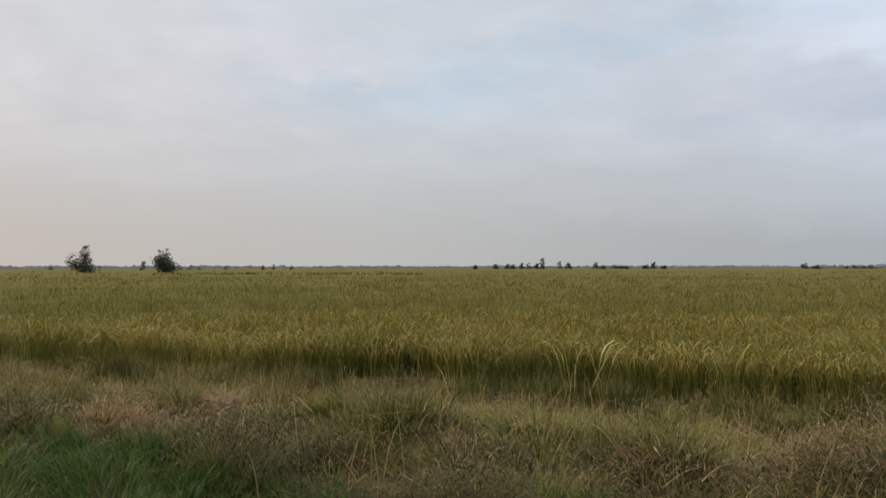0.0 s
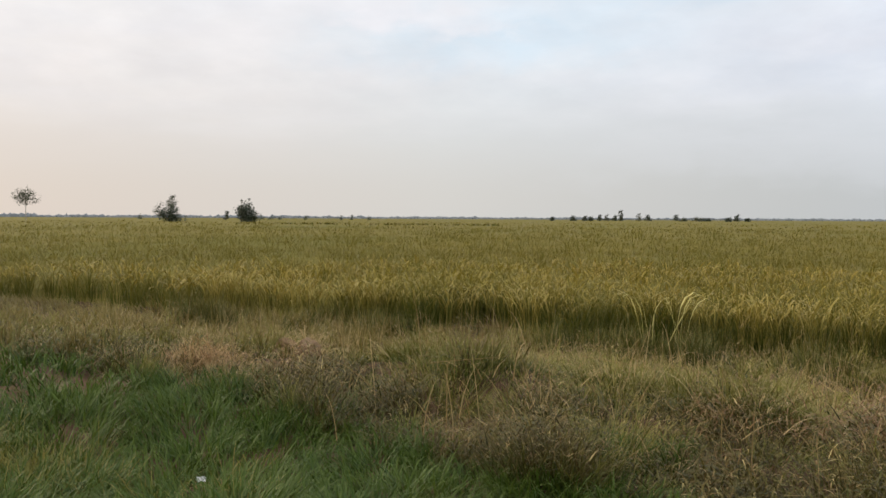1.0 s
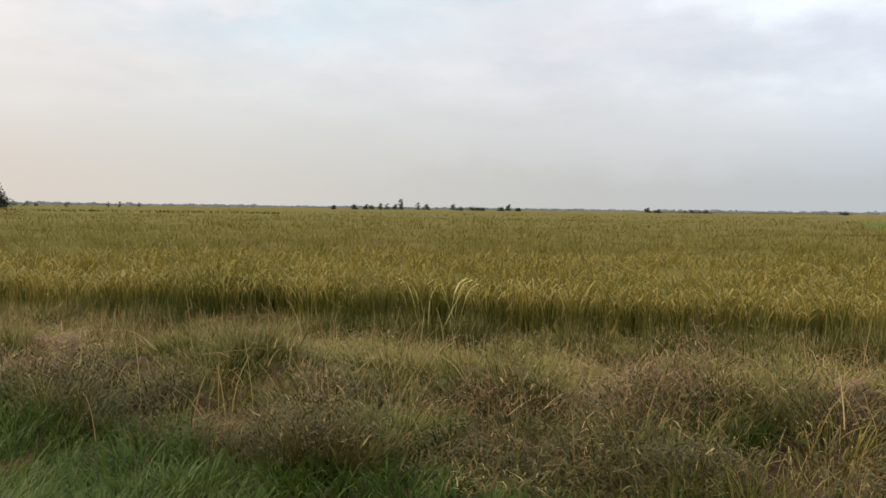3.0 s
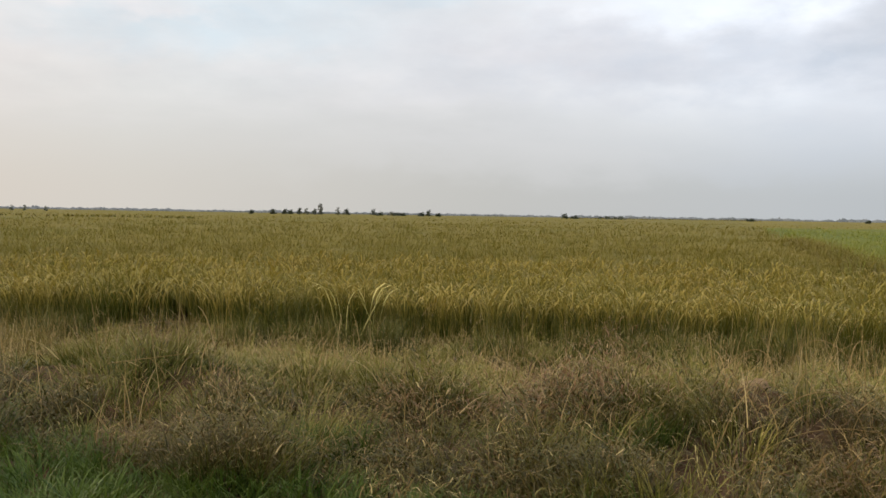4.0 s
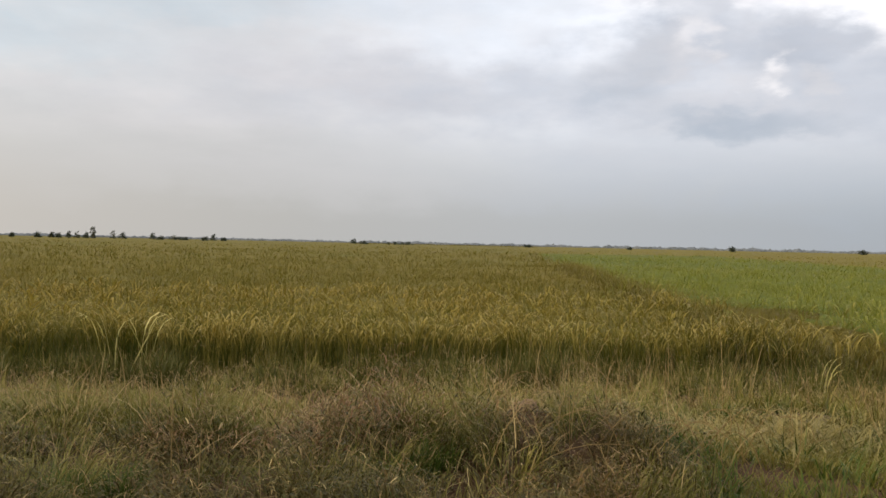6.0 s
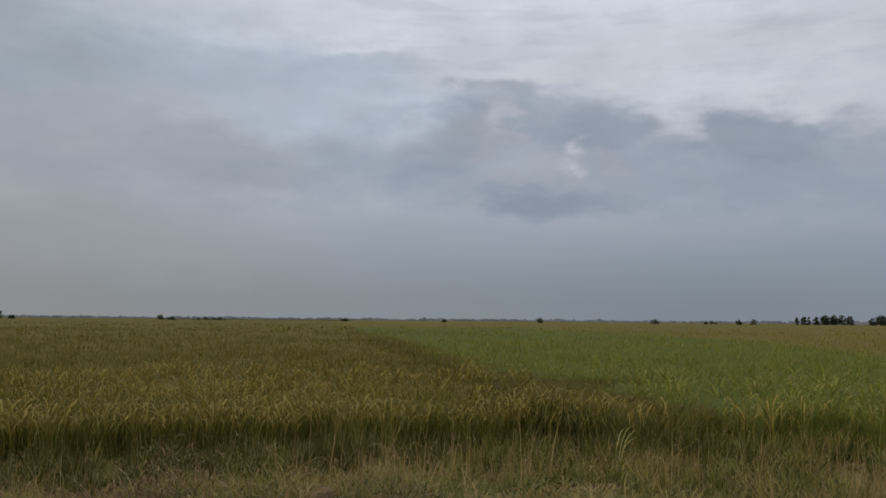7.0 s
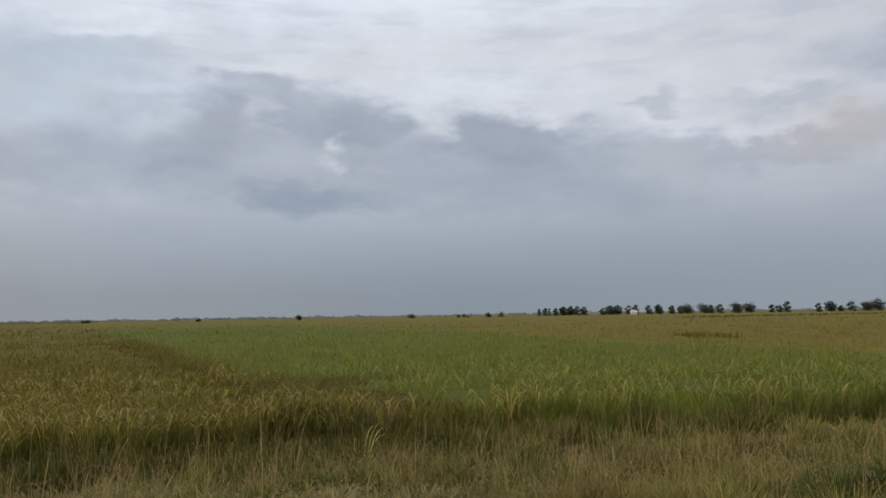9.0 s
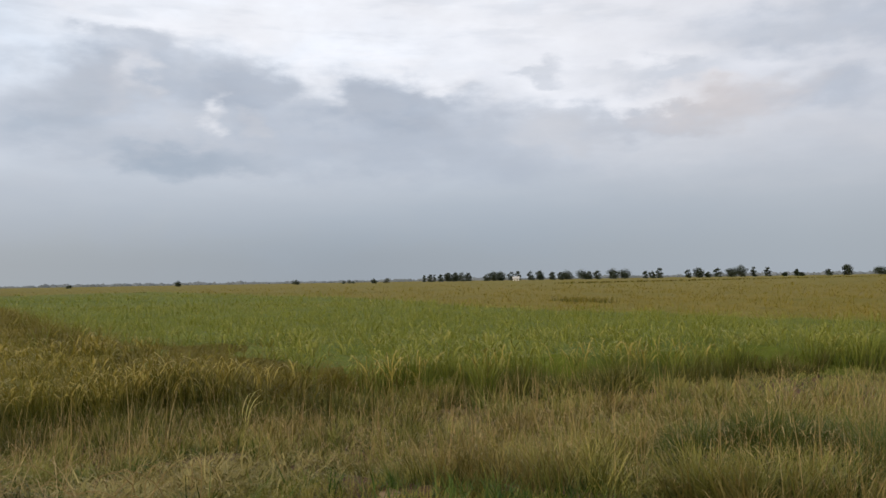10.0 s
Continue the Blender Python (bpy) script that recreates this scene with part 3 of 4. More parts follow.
def rice(name, field, mats, label, tall=0.95, ears=5):
    batches = []
    # r0, r1, plants to the square metre, leaves each, share of the ears, width of a leaf, parts of a leaf, spread of a plant
    for r0, r1, dens, leaves, share, w, segs, rad in ((5, 16.5, 10, 17, 1.0, 0.014, 3, 0.075), (16.5, 24, 7, 14, 1.0, 0.018, 3, 0.09), (24, 38, 5.2, 11, 0.4, 0.021, 3, 0.12),
                                                      (38, 65, 1.9, 8, 0.2, 0.044, 2, 0.2), (65, 130, 0.48, 7, 0.2, 0.085, 2, 0.4),
                                                      (130, 320, 0.05, 6, 0.3, 0.34, 2, 1.2), (320, 800, 0.004, 6, 0.3, 0.9, 2, 3.0)):
        x, y = fan(r0, r1, dens * (1.8 if r1 < 20 else 0.65 if field == "far" and r1 < 140 else 1.0))
        keep = in_field(field, x, y)
        if r1 < 20:
            keep &= (y < paddy_edge(x) + 1.2) | (RNG.random(len(x)) < 0.55)
        x, y = x[keep], y[keep]
        grow = tall * (1 + 0.07 * wob(x, y, 5, 21) + (0.19 if field == "green" else 0.13) * wob(x, y, 0.9, 22)) * U(len(x), 0.80, 1.13)
        grow = grow * (1 - 0.18 * np.clip(1 - (y - paddy_edge(x)) / 0.5, 0, 1) * RNG.random(len(x)))
        b, out, far, tone, who = clumps(x, y, leaves, rad)
        m = len(b)
        lean = np.minimum(0.05 + 0.09 * far, 0.4)
        batches.append((strips(b, out + G(m, 0, 0.5), grow[who] * U(m, 0.75, 1.18), w * U(m, 0.7, 1.35), lean, lean + np.abs(G(m, 0.95, 0.5)), segs, 2.0, tone=tone), 0 if r1 < 20 else 2))
        e = max(1, round(ears * share))
        b, out, far, tone, who = clumps(x, y, e, rad * 1.2)
        m = len(b)
        b[:, 2] += grow[who] * U(m, 0.58, 0.80)
        batches.append((strips(b, out + G(m, 0.1, 0.6), U(m, 0.24, 0.40), w * (1.35 if r1 < 30 else 0.9) * U(m, 0.8, 1.3), np.minimum(0.1 + 0.1 * far, 0.5), G(m, 2.2, 0.5), 5 if r1 < 20 else segs + 1, 1.15,
                               "ear" if r1 < 40 else "leaf", tone=tone), 1 if r1 < 25 else 3))
    return stuff(name, batches, mats, label, "rice")


canopy("rice_canopy", "gold_sheet", gold_canopy, "dense golden-green leaf mass of a ripening paddy")
canopy("rice_canopy", "green_sheet", green_canopy, "dense fresh green leaf mass of a younger paddy")
canopy("rice_canopy", "far_sheet", far_canopy, "dense golden leaf mass of distant paddies")
rice("rice_plants", "gold", [rice_leaf, rice_ear, mid_leaf, field_ear], "ripening golden-green rice plants with drooping ears")
rice("rice_plants", "green", [green_leaf, green_ear, green_leaf, green_ear], "fresh green rice plants with few pale ears", 0.93, 3)
rice("rice_plants", "far", [far_leaf, rice_ear, far_leaf, field_ear], "golden rice plants beyond the green paddy", 0.9, 3)

# heavy ears that hang out over the paddy's edge, in bunches
n = 1150
x = U(n, -12, 17)
y = paddy_edge(x) + np.abs(G(n, 0.0, 0.4)) - 0.15
keep = (RNG.random(n) < 0.55 + 0.5 * wob(x, y, 1.6, 23)) & ((x < 8.5) | (RNG.random(n) < 0.25))
b, out, far, tone, who = clumps(x[keep], y[keep], 4, 0.07)
n = len(b)
bow = U(n, 0.02, 0.22)
stuff("rice_ears", [(strips(b, out + G(n, 0, 0.8), U(n, 0.85, 1.22), U(n, 0.012, 0.022), bow, bow + U(n, 2.0, 3.3), 8, 4.5, "eared", tone=tone), 0)], [edge_ear], "pale golden ears hanging over the paddy's edge", "rice")

# the grassy bund between the golden and the green paddy
x, y = fan(8, 66, 16)
keep = in_field("bund", x, y)
x, y = x[keep], y[keep]
b, out, far, tone, who = clumps(x, y, 14, 0.1)
n = len(b)
stuff("bund_grass", [(strips(b, out + G(n, 0, 0.5), G(n, 0.84, 0.15), U(n, 0.009, 0.016) + 0.0005 * b[:, 1], np.minimum(0.1 + 0.12 * far, 0.6), G(n, 1.6, 0.55), 3, tone=tone), 0)],
      [bund_leaf], "dark green weedy grass on the low bund between paddies", "grass")


# ---- verge ----
def open_share(x, y):
    """How closely the unmown grass stands: thinner on the trodden clearing, bare soil and the gap before the rice."""
    s = 1.0 - 0.5 * np.clip(1.7 * bump_at(x, y, 4.9, 7.4, 1.5, 0.6), 0, 1) - 1.2 * bump_at(x, y, -5.35, 12.6, 0.7, 1.3) - 0.8 * bump_at(x, y, 1.2, 5.1, 0.5, 0.35)
    s = s - 0.6 * bump_at(x, y, 0.3, 5.5, 0.35, 0.25) - 1.2 * bump_at(x, y, -5.3, 7.5, 0.55, 0.75) - 1.1 * bump_at(x, y, 1.92, 6.3, 0.20, 0.42)
    return s * (0.75 + 0.35 * wob(x, y, 1.0, 36))


def tall_zone(x, y):
    return (y > lawn_edge(x) + 0.25 * wob(x, y, 1.1, 31)) & (y < paddy_edge(x) + 0.2) & (RNG.random(len(x)) < open_share(x, y))


def weeds_share(x, y):
    """How much of the growth is withered weeds: the bank's front."""
    d = y - lawn_edge(x)
    s = np.clip(1.4 - d / 1.8, 0, 1) * np.clip((x + 9) / 2, 0.35, 1) * np.clip((3.2 - x) / 0.6, 0, 1)
    s = s * 0.85 + 0.35 * wob(x, y, 1.3, 32) * (s > 0.05)
    return np.clip(0.78 * s + 0.3 * bump_at(x, y, 0.6, 6.1, 0.7, 0.6) + 0.3 * bump_at(x, y, 2.2, 5.9, 0.6, 0.5) - 0.8 * bump_at(x, y, 1.7, 7.7, 0.7, 0.6) - 0.3 * bump_at(x, y, -2.4, 7.4, 1.6, 0.6), 0, 0.85)


def tan_share(x, y):
    left = np.clip((-3.5 - x) / 2, 0, 1) * (0.35 + 0.35 * np.clip((y - 8.5) / 1.5, 0, 1))
    right = np.clip((x - 3.5) / 2, 0, 1) * 0.26 * np.clip((paddy_edge(x) - 1.6 - y) / 1.5, 0.1, 1)
    return np.clip(left + right + np.where(x < 3, 0.22, 0.4) * wob(x, y, 2.0, 33), 0, 0.9)


# tufts: each has a middle, a reach, a height, a tone and a way in which it leans
TUFT = np.stack([RNG.uniform(-13, 15, 1900), RNG.uniform(-2, 17, 1900), RNG.uniform(0.13, 0.34, 1900) * RNG.uniform(0.7, 1.3, 1900), RNG.uniform(0.72, 1.18, 1900), RNG.random(1900), RNG.uniform(0, 6.283, 1900)], 1)


def tuft_of(x, y):
    """For each place the tuft that it grows in, how far out it stands there, and the way out from the tuft's middle."""
    who, far = np.zeros(len(x), int), np.zeros(len(x))
    for i in range(0, len(x), 3000):
        d = np.hypot(x[i:i + 3000, None] - TUFT[None, :, 0], y[i:i + 3000, None] - TUFT[None, :, 1]) / TUFT[None, :, 2]
        who[i:i + 3000] = d.argmin(1)
        far[i:i + 3000] = d.min(1)
    return who, np.minimum(far, 1.6), np.arctan2(y - TUFT[who, 1], x - TUFT[who, 0])


def verge_height(x, y):
    """How tall the growth stands over the ground."""
    h = 0.45 - 0.03 * np.clip(1.6 - (y - lawn_edge(x)), 0, 1) * np.clip((4 - x) / 2, 0, 1)
    h = h + 0.12 * np.clip((x - 4.5) / 2, 0, 1) * np.clip((y + 2) / 2, 0, 1) - 0.12 * bump_at(x, y, 0.5, 9.6, 3.5, 1.6)
    h = h + 0.20 * np.clip(1 - np.abs(paddy_edge(x) - 0.5 - y) / 1.1, 0, 1) * np.clip(0.5 + 0.9 * wob(x, y, 1.4, 37), 0, 1)
    h = h + 0.10 * np.clip((-5.8 - x) / 1.5, 0, 1) * np.clip((y - 8.5) / 1.5, 0, 1)
    h = h * (0.95 + 0.22 * wob(x, y, 2.4, 35))
    h = h * (1 - 0.45 * bump_at(x, y, 4.8, 6.8, 1.6, 0.9) - 0.55 * bump_at(x, y, -5.2, 7.2, 0.8, 0.9)) + 0.30 * bump_at(x, y, 1.75, 7.6, 0.6, 0.5) + 0.10 * bump_at(x, y, -2.4, 7.7, 1.0, 0.6) - 0.20 * bump_at(x, y, -4.7, 10.4, 0.9, 1.8)
    return h


FRESH = [(-1.15, 5.25), (-0.8, 5.3), (0.75, 5.4), (1.0, 5.5)]
fine_b, tan_b, rust_b, mat_b = [], [], [], []
for r0, r1, dens, per, w, rad in ((3.2, 6.5, 185, 15, 0.0062, 0.04), (6.5, 9.5, 125, 15, 0.0076, 0.045), (9.5, 14, 60, 14, 0.011, 0.06), (14, 30, 30, 12, 0.018, 0.09)):
    x, y = fan(r0, r1, dens)
    keep = tall_zone(x, y)
    x, y = x[keep], y[keep]
    n = len(x)
    tuft, edge, away = tuft_of(x, y)
    mood = TUFT[tuft, 4]
    rust = 0.4 * mood + 0.6 * RNG.random(n) < weeds_share(x, y) * 0.95
    tan = ~rust & (0.35 * TUFT[tuft, 5] / 6.283 + 0.65 * RNG.random(n) < tan_share(x, y))
    dome = np.exp(-edge ** 2 * 0.9)
    tallness = verge_height(x, y) * TUFT[tuft, 3] * (0.48 + 0.66 * dome) * U(n, 0.75, 1.2)
    for sel, store, hs, th in ((~rust & ~tan, fine_b, 1.0, 0.85), (tan, tan_b, 1.15, 0.6), (rust, rust_b, 1.05, 1.1)):
        b, out, far, tone, who = clumps(x[sel], y[sel], per, rad, -0.02)
        m = len(b)
        L = np.clip(tallness[sel][who] * hs * U(m, 0.5, 1.2), 0.06, np.where(b[:, 0] > 4.5, 0.56, 0.54))
        lean = np.minimum(0.06 + 0.10 * far + 0.30 * edge[sel][who], 0.95)
        way = away[sel][who] + G(m, 0, 0.9)
        store.append((strips(b, way, L, w * U(m, 0.5, 1.35), lean, lean + np.abs(G(m, th, 0.5)), 3 if r1 < 10 else 2, 1.7, tone=0.35 * mood[sel][who] + 0.65 * tone), 0))
    # small curled leaves and broken bits all over the weeds, tuft by tuft of one tone
    m = int(rust.sum()) * (24 if r1 < 9 else 14)
    if m:
        pick = RNG.integers(0, int(rust.sum()), m)
        b = on_ground(x[rust][pick] + G(m, 0, 0.09), y[rust][pick] + G(m, 0, 0.09))
        b[:, 2] += U(m, 0.25, 1.0) * 0.95 * tallness[rust][pick]
        mat_b.append((strips(b, U(m, 0, 6.283), U(m, 0.03, 0.13) * (1 + 0.5 * (r1 > 9)), w * 1.25 * U(m, 0.5, 1.5), U(m, 0.2, 1.9), U(m, 0.8, 3.4), 3, 1.0, tone=np.clip(0.75 * TUFT[tuft, 5][rust][pick] / 6.283 + G(m, 0.12, 0.2), 0, 1)), 1))
        pick = np.flatnonzero(rust & (RNG.random(n) < 1.3 * bump_at(x, y, 0.55, 6.2, 0.6, 0.55) + 0.5 * bump_at(x, y, -0.5, 5.9, 0.4, 0.4)))
        pick = np.repeat(pick, 22 if r1 < 9 else 12)
        m = len(pick)
        b = on_ground(x[pick] + G(m, 0, 0.08), y[pick] + G(m, 0, 0.08))
        b[:, 2] += U(m, 0.4, 1.12) * tallness[pick]
        mat_b.append((strips(b, U(m, 0, 6.283), U(m, 0.04, 0.16), w * 1.2 * U(m, 0.5, 1.4), U(m, 0.2, 1.9), U(m, 0.8, 3.4), 3, 1.0), 2))
x, y = fan(4, 13, 330)
keep = tall_zone(x, y) & (RNG.random(len(x)) < 0.38 + 0.4 * np.clip(y - lawn_edge(x) - 1.0, 0, 1.5))
x, y = x[keep], y[keep]
n = len(x)
tuft, edge, away = tuft_of(x, y)
b = on_ground(x, y)
b[:, 2] += verge_height(x, y) * TUFT[tuft, 3] * (0.42 + 0.78 * np.exp(-edge ** 2 * 0.9)) * U(n, 0.4, 1.08)
flecks = strips(b, U(n, 0, 6.283), U(n, 0.05, 0.20), U(n, 0.003, 0.007), U(n, 0.2, 1.8), U(n, 0.8, 2.8), 3, 1.0)
stuff("verge_grass", fine_b, [fine_leaf], "rank yellow-green wild grass on the verge", "grass")
stuff("tan_grass", tan_b, [tan_leaf], "tall sun-dried tan grass before the rice", "grass")
stuff("withered_weeds", rust_b + mat_b, [rust_leaf, weed_leaf, red_leaf], "matted withered reddish-brown weeds on the bank", "weeds")

# ranker grass and stray rice in patches against the paddy's edge
x = U(1300, -12, 22)
y = paddy_edge(x) - U(1300, 0.0, 1.3) + np.clip((x - 12) / 6, 0, 0.8)
keep = (RNG.random(1300) < 0.3 + 0.8 * wob(x, y, 1.7, 38) + np.clip((x - 11) / 3, 0, 0.5)) & (np.abs(x + 5.4) > 0.9)
b, out, far, tone, who = clumps(x[keep], y[keep], 18, 0.085)
n = len(b)
tall = (0.5 + 0.18 * wob(x, y, 1.1, 39))[keep][who] * U(n, 0.65, 1.2)
stuff("rank_grass", [(strips(b, out + G(n, 0, 0.6), np.clip(tall, 0.2, 1.0), U(n, 0.008, 0.015), np.minimum(0.06 + 0.12 * far, 0.5), np.abs(G(n, 1.0, 0.5)), 3, 1.8, tone=tone), 0)], [rank_leaf],
      "rank olive grass growing against the paddy's edge", "grass")

# short green grass nearest the road
lawn_b = []
for r0, r1, dens, per, w in ((2.8, 5.5, 190, 12, 0.0082), (5.5, 8, 130, 11, 0.0098), (8, 16, 30, 9, 0.015)):
    x, y = fan(r0, r1, dens, 65, -84)
    clearing = RNG.random(len(x)) < 0.4 * np.clip(1.6 * bump_at(x, y, 4.9, 7.6, 1.9, 0.4), 0, 1)
    keep = ((y < lawn_edge(x) + 0.25 * wob(x, y, 1.1, 31) + 0.15 + np.clip(-6 - x, 0, 0.3)) & (RNG.random(len(x)) > np.clip((x - 2.7) / 0.6, 0, 0.88) * (1 - 0.4 * np.clip((x - 4.9) / 0.8, 0, 1)))) | clearing
    keep &= RNG.random(len(x)) > 0.35 * bump_at(x, y, 5.4, 5.4, 0.9, 0.5) + 0.75 * bump_at(x, y, 4.7, 6.4, 1.7, 0.6)
    keep &= RNG.random(len(x)) < 1.1 + 0.2 * wob(x, y, 0.7, 43)
    x, y = x[keep], y[keep]
    tuft, edge, away = tuft_of(x, y)
    b, out, far, tone, who = clumps(x, y, per, 0.035, -0.01)
    tone = 0.55 * tone + 0.45 * TUFT[tuft, 4][who]
    n = len(b)
    L = 0.24 * ((1 + 0.18 * wob(x, y, 0.7, 41) + 0.12 * wob(x, y, 2.1, 42)) * (0.4 + 0.6 * TUFT[tuft, 3]) * (0.85 + 0.3 * np.exp(-edge ** 2)))[who] * U(n, 0.6, 1.5)
    lawn_b.append((strips(b, away[who] + G(n, 0, 1.0), np.clip(L, 0.05, 0.4), w * U(n, 0.6, 1.3), np.minimum(0.15 + 0.2 * far, 0.8), G(n, 1.4, 0.5), 3 if r1 < 6 else 2, 1.2, tone=tone), 0))
stuff("lawn_grass", lawn_b, [lawn_leaf], "short lush green grass at the roadside", "grass")

# thin stubble on the trodden clearing, and round the standing place
x, y = fan(2.8, 9, 130, 10, -84)
keep = (y < lawn_edge(x) + 0.2 * wob(x, y, 0.8, 44)) & (x > 2.7 + 0.4 * wob(x, y, 0.8, 45)) & (RNG.random(len(x)) < 0.85 + 0.4 * wob(x, y, 0.9, 46) - 0.6 * bump_at(x, y, 5.35, 5.3, 0.5, 0.3) - 0.75 * bump_at(x, y, 3.9, 6.8, 0.6, 0.35))
x, y = x[keep], y[keep]
b, out, far, tone, who = clumps(x, y, 12, 0.04, -0.01)
n = len(b)
c = fan(0.0, 3.1, 40, 180, -180)
c, out2, far2, tone2, who2 = clumps(c[0], c[1], 9, 0.04, -0.01)
m = len(c)
stuff("stubble_grass", [(strips(b, out + G(n, 0, 0.7), U(n, 0.07, 0.24), U(n, 0.005, 0.009), np.minimum(0.2 + 0.2 * far, 0.9), G(n, 1.3, 0.5), 2, tone=tone), 0),
                        (strips(c, out2 + G(m, 0, 0.7), U(m, 0.04, 0.12), U(m, 0.005, 0.009), np.minimum(0.2 + 0.2 * far2, 0.9), G(m, 1.3, 0.5), 2, tone=tone2), 0)], [stubble_leaf],
      "thin trodden yellow-green stubble", "grass")

# a dark bushy stand of coarse grass on the bank
x, y = np.concatenate([G(330, 8.2, 0.42), G(330, 8.9, 0.6)]), np.concatenate([G(330, 3.75, 0.40), G(330, 2.9, 0.5)])
tuft, edge, away = tuft_of(x, y)
b, out, far, tone, who = clumps(x, y, 22, 0.06)
n = len(b)
L = 0.62 * TUFT[tuft, 3][who] * (0.5 + 0.6 * np.exp(-edge[who] ** 2)) * U(n, 0.6, 1.2)
stuff("tussock_grass", [(strips(b, away[who] + G(n, 0, 0.9), np.clip(L, 0.1, 0.8), U(n, 0.005, 0.011), np.minimum(0.1 + 0.15 * far + 0.25 * edge[who], 0.9), G(n, 1.3, 0.5), 3, tone=0.5 * tone + 0.5 * TUFT[tuft, 4][who]), 0)], [dark_leaf],
      "dense dark green tussock of coarse grass", "grass")

# fresh green tufts at the foot of the bank
x, y = (np.concatenate([G(14, cx, 0.11) for cx, cy in FRESH]), np.concatenate([G(14, cy, 0.09) for cx, cy in FRESH]))
b, out, far, tone, who = clumps(x, y, 16, 0.035)
n = len(b)
stuff("fresh_grass", [(strips(b, out + G(n, 0, 0.5), U(n, 0.14, 0.32), U(n, 0.006, 0.010), np.minimum(0.1 + 0.15 * far, 0.6), G(n, 1.1, 0.4), 3, tone=tone), 0)], [lawn_leaf],
      "fresh green tufts of grass at the foot of the bank", "grass")

# straw and clippings on the trodden clearing, and thin dry grass at the road's edge
x, y = G(7000, 4.15, 0.60), G(7000, 6.7, 0.33)
n = len(x)
b = on_ground(x, y, 0.0)
b[:, 2] += U(n, 0, 0.05)
stuff("straw_litter", [(strips(b, U(n, 0, 6.283), U(n, 0.10, 0.38), U(n, 0.006, 0.015), U(n, 0.5, 1.6), U(n, 1.1, 2.3), 3), 0)], [litter_leaf],
      "loose dry straw lying on trodden ground", "straw")
x, y = G(190, -4.9, 1.0), G(190, 3.6, 0.3)
b, out, far, tone, who = clumps(x, y, 12, 0.05)
n = len(b)
stuff("wispy_grass", [(strips(b, out + G(n, 0, 0.6), U(n, 0.12, 0.34), U(n, 0.004, 0.007), np.minimum(0.15 + 0.2 * far, 0.8), G(n, 1.3, 0.4), 3, tone=tone), 0)], [stubble_leaf],
      "wispy half-dry grass among the green at the roadside", "grass")

# single dry stalks and seed stems that stand out of the grass
x, y = fan(4, 16, 8.0)
keep = tall_zone(x, y) & (y > lawn_edge(x) + 0.5)
x, y = x[keep], y[keep]
n = len(x)
b = on_ground(x, y)
lean = np.abs(G(n, 0.25, 0.25))
top = strips(b, U(n, 0, 6.283), U(n, 0.35, 0.8), U(n, 0.005, 0.010), lean, lean + np.abs(G(n, 0.4, 0.35)), 4, 1.4, "stem")
x, y = fan(6, 16, 9.0, 30, -80)
keep = tall_zone(x, y) & (x > 2.5 - 0.3 * wob(x, y, 2, 50) * 4)
x, y = x[keep], y[keep]
m = len(x)
c = on_ground(x, y)
seed = strips(c, U(m, 0, 6.283), U(m, 0.6, 0.95), U(m, 0.005, 0.008), np.abs(G(m, 0.1, 0.1)), np.abs(G(m, 0.6, 0.3)), 5, 1.6, "stem")
k = 420
d = on_ground(np.where(np.arange(k) < 180, G(k, 2.15, 0.5), G(k, -0.6, 1.7)), np.where(np.arange(k) < 180, G(k, 5.85, 0.5), G(k, 6.3, 0.6)))
d[:, 2] += U(k, 0, 0.3)
tangle = strips(d, U(k, 0, 6.283), U(k, 0.25, 0.7), U(k, 0.004, 0.009), U(k, 0.2, 1.3), U(k, 1.2, 2.4), 6, 1.1, "stem")
stuff("dry_stalks", [(top, 0), (seed, 0), (flecks, 0), (tangle, 0)], [straw_leaf], "thin bleached stalks standing out of the verge grass", "grass")


# ---- things on the verge ----
def empty_at(name, x, y, z, label, category, group=""):
    ob = new(name)
    ob.location = (x, y, z)
    return tagged(ob, label, category, group)


def lump(name, x, y, sink, rx, ry, rz, seed, label, category, mat):
    """A weathered lump of earth, pitted and uneven."""
    bm = bmesh.new()
    bmesh.ops.create_icosphere(bm, subdivisions=4, radius=1)
    shift = Vector((seed * 3.1, seed * 1.7, seed * 0.9))
    for v in bm.verts:
        p = v.co.copy()
        d = 1 + 0.30 * noise.noise(p * 1.3 + shift) + 0.16 * noise.noise(p * 3.4 + shift) + 0.07 * noise.noise(p * 8 + shift)
        v.co = Vector((p.x * rx, p.y * ry, p.z * rz)) * d
    for f in bm.faces:
        f.smooth = True
    ob = part(name, bm, mat)
    ob.location = (x, y, float(height(x, y)) + rz * sink)
    ob.rotation_euler = (0, 0, seed)
    return tagged(ob, label, category, "earth clods on the verge")


lump("earth_clod", -5.98, 8.45, 0.45, 0.15, 0.12, 0.15, 1.0, "weathered pale brown clod of earth in the grass", "earth clod", clod_earth)
lump("earth_clod", -5.42, 8.1, 0.5, 0.17, 0.14, 0.16, 2.0, "larger pinkish-brown clod of earth under dry straw", "earth clod", pink_earth)
lump("earth_mound", 1.98, 6.5, -0.35, 0.26, 0.24, 0.16, 5.0, "dark reddish mound of dug earth in the weeds", "earth mound", soil)
lump("earth_clod", 2.0, 6.72, 0.45, 0.13, 0.11, 0.13, 3.0, "small pale pinkish clod of earth on the weedy bank", "earth clod", pink_earth)
lump("flat_stone", 5.32, 5.36, 0.3, 0.16, 0.09, 0.018, 4.0, "flat pale pinkish stone lying on the trodden ground", "stone", pink_earth)


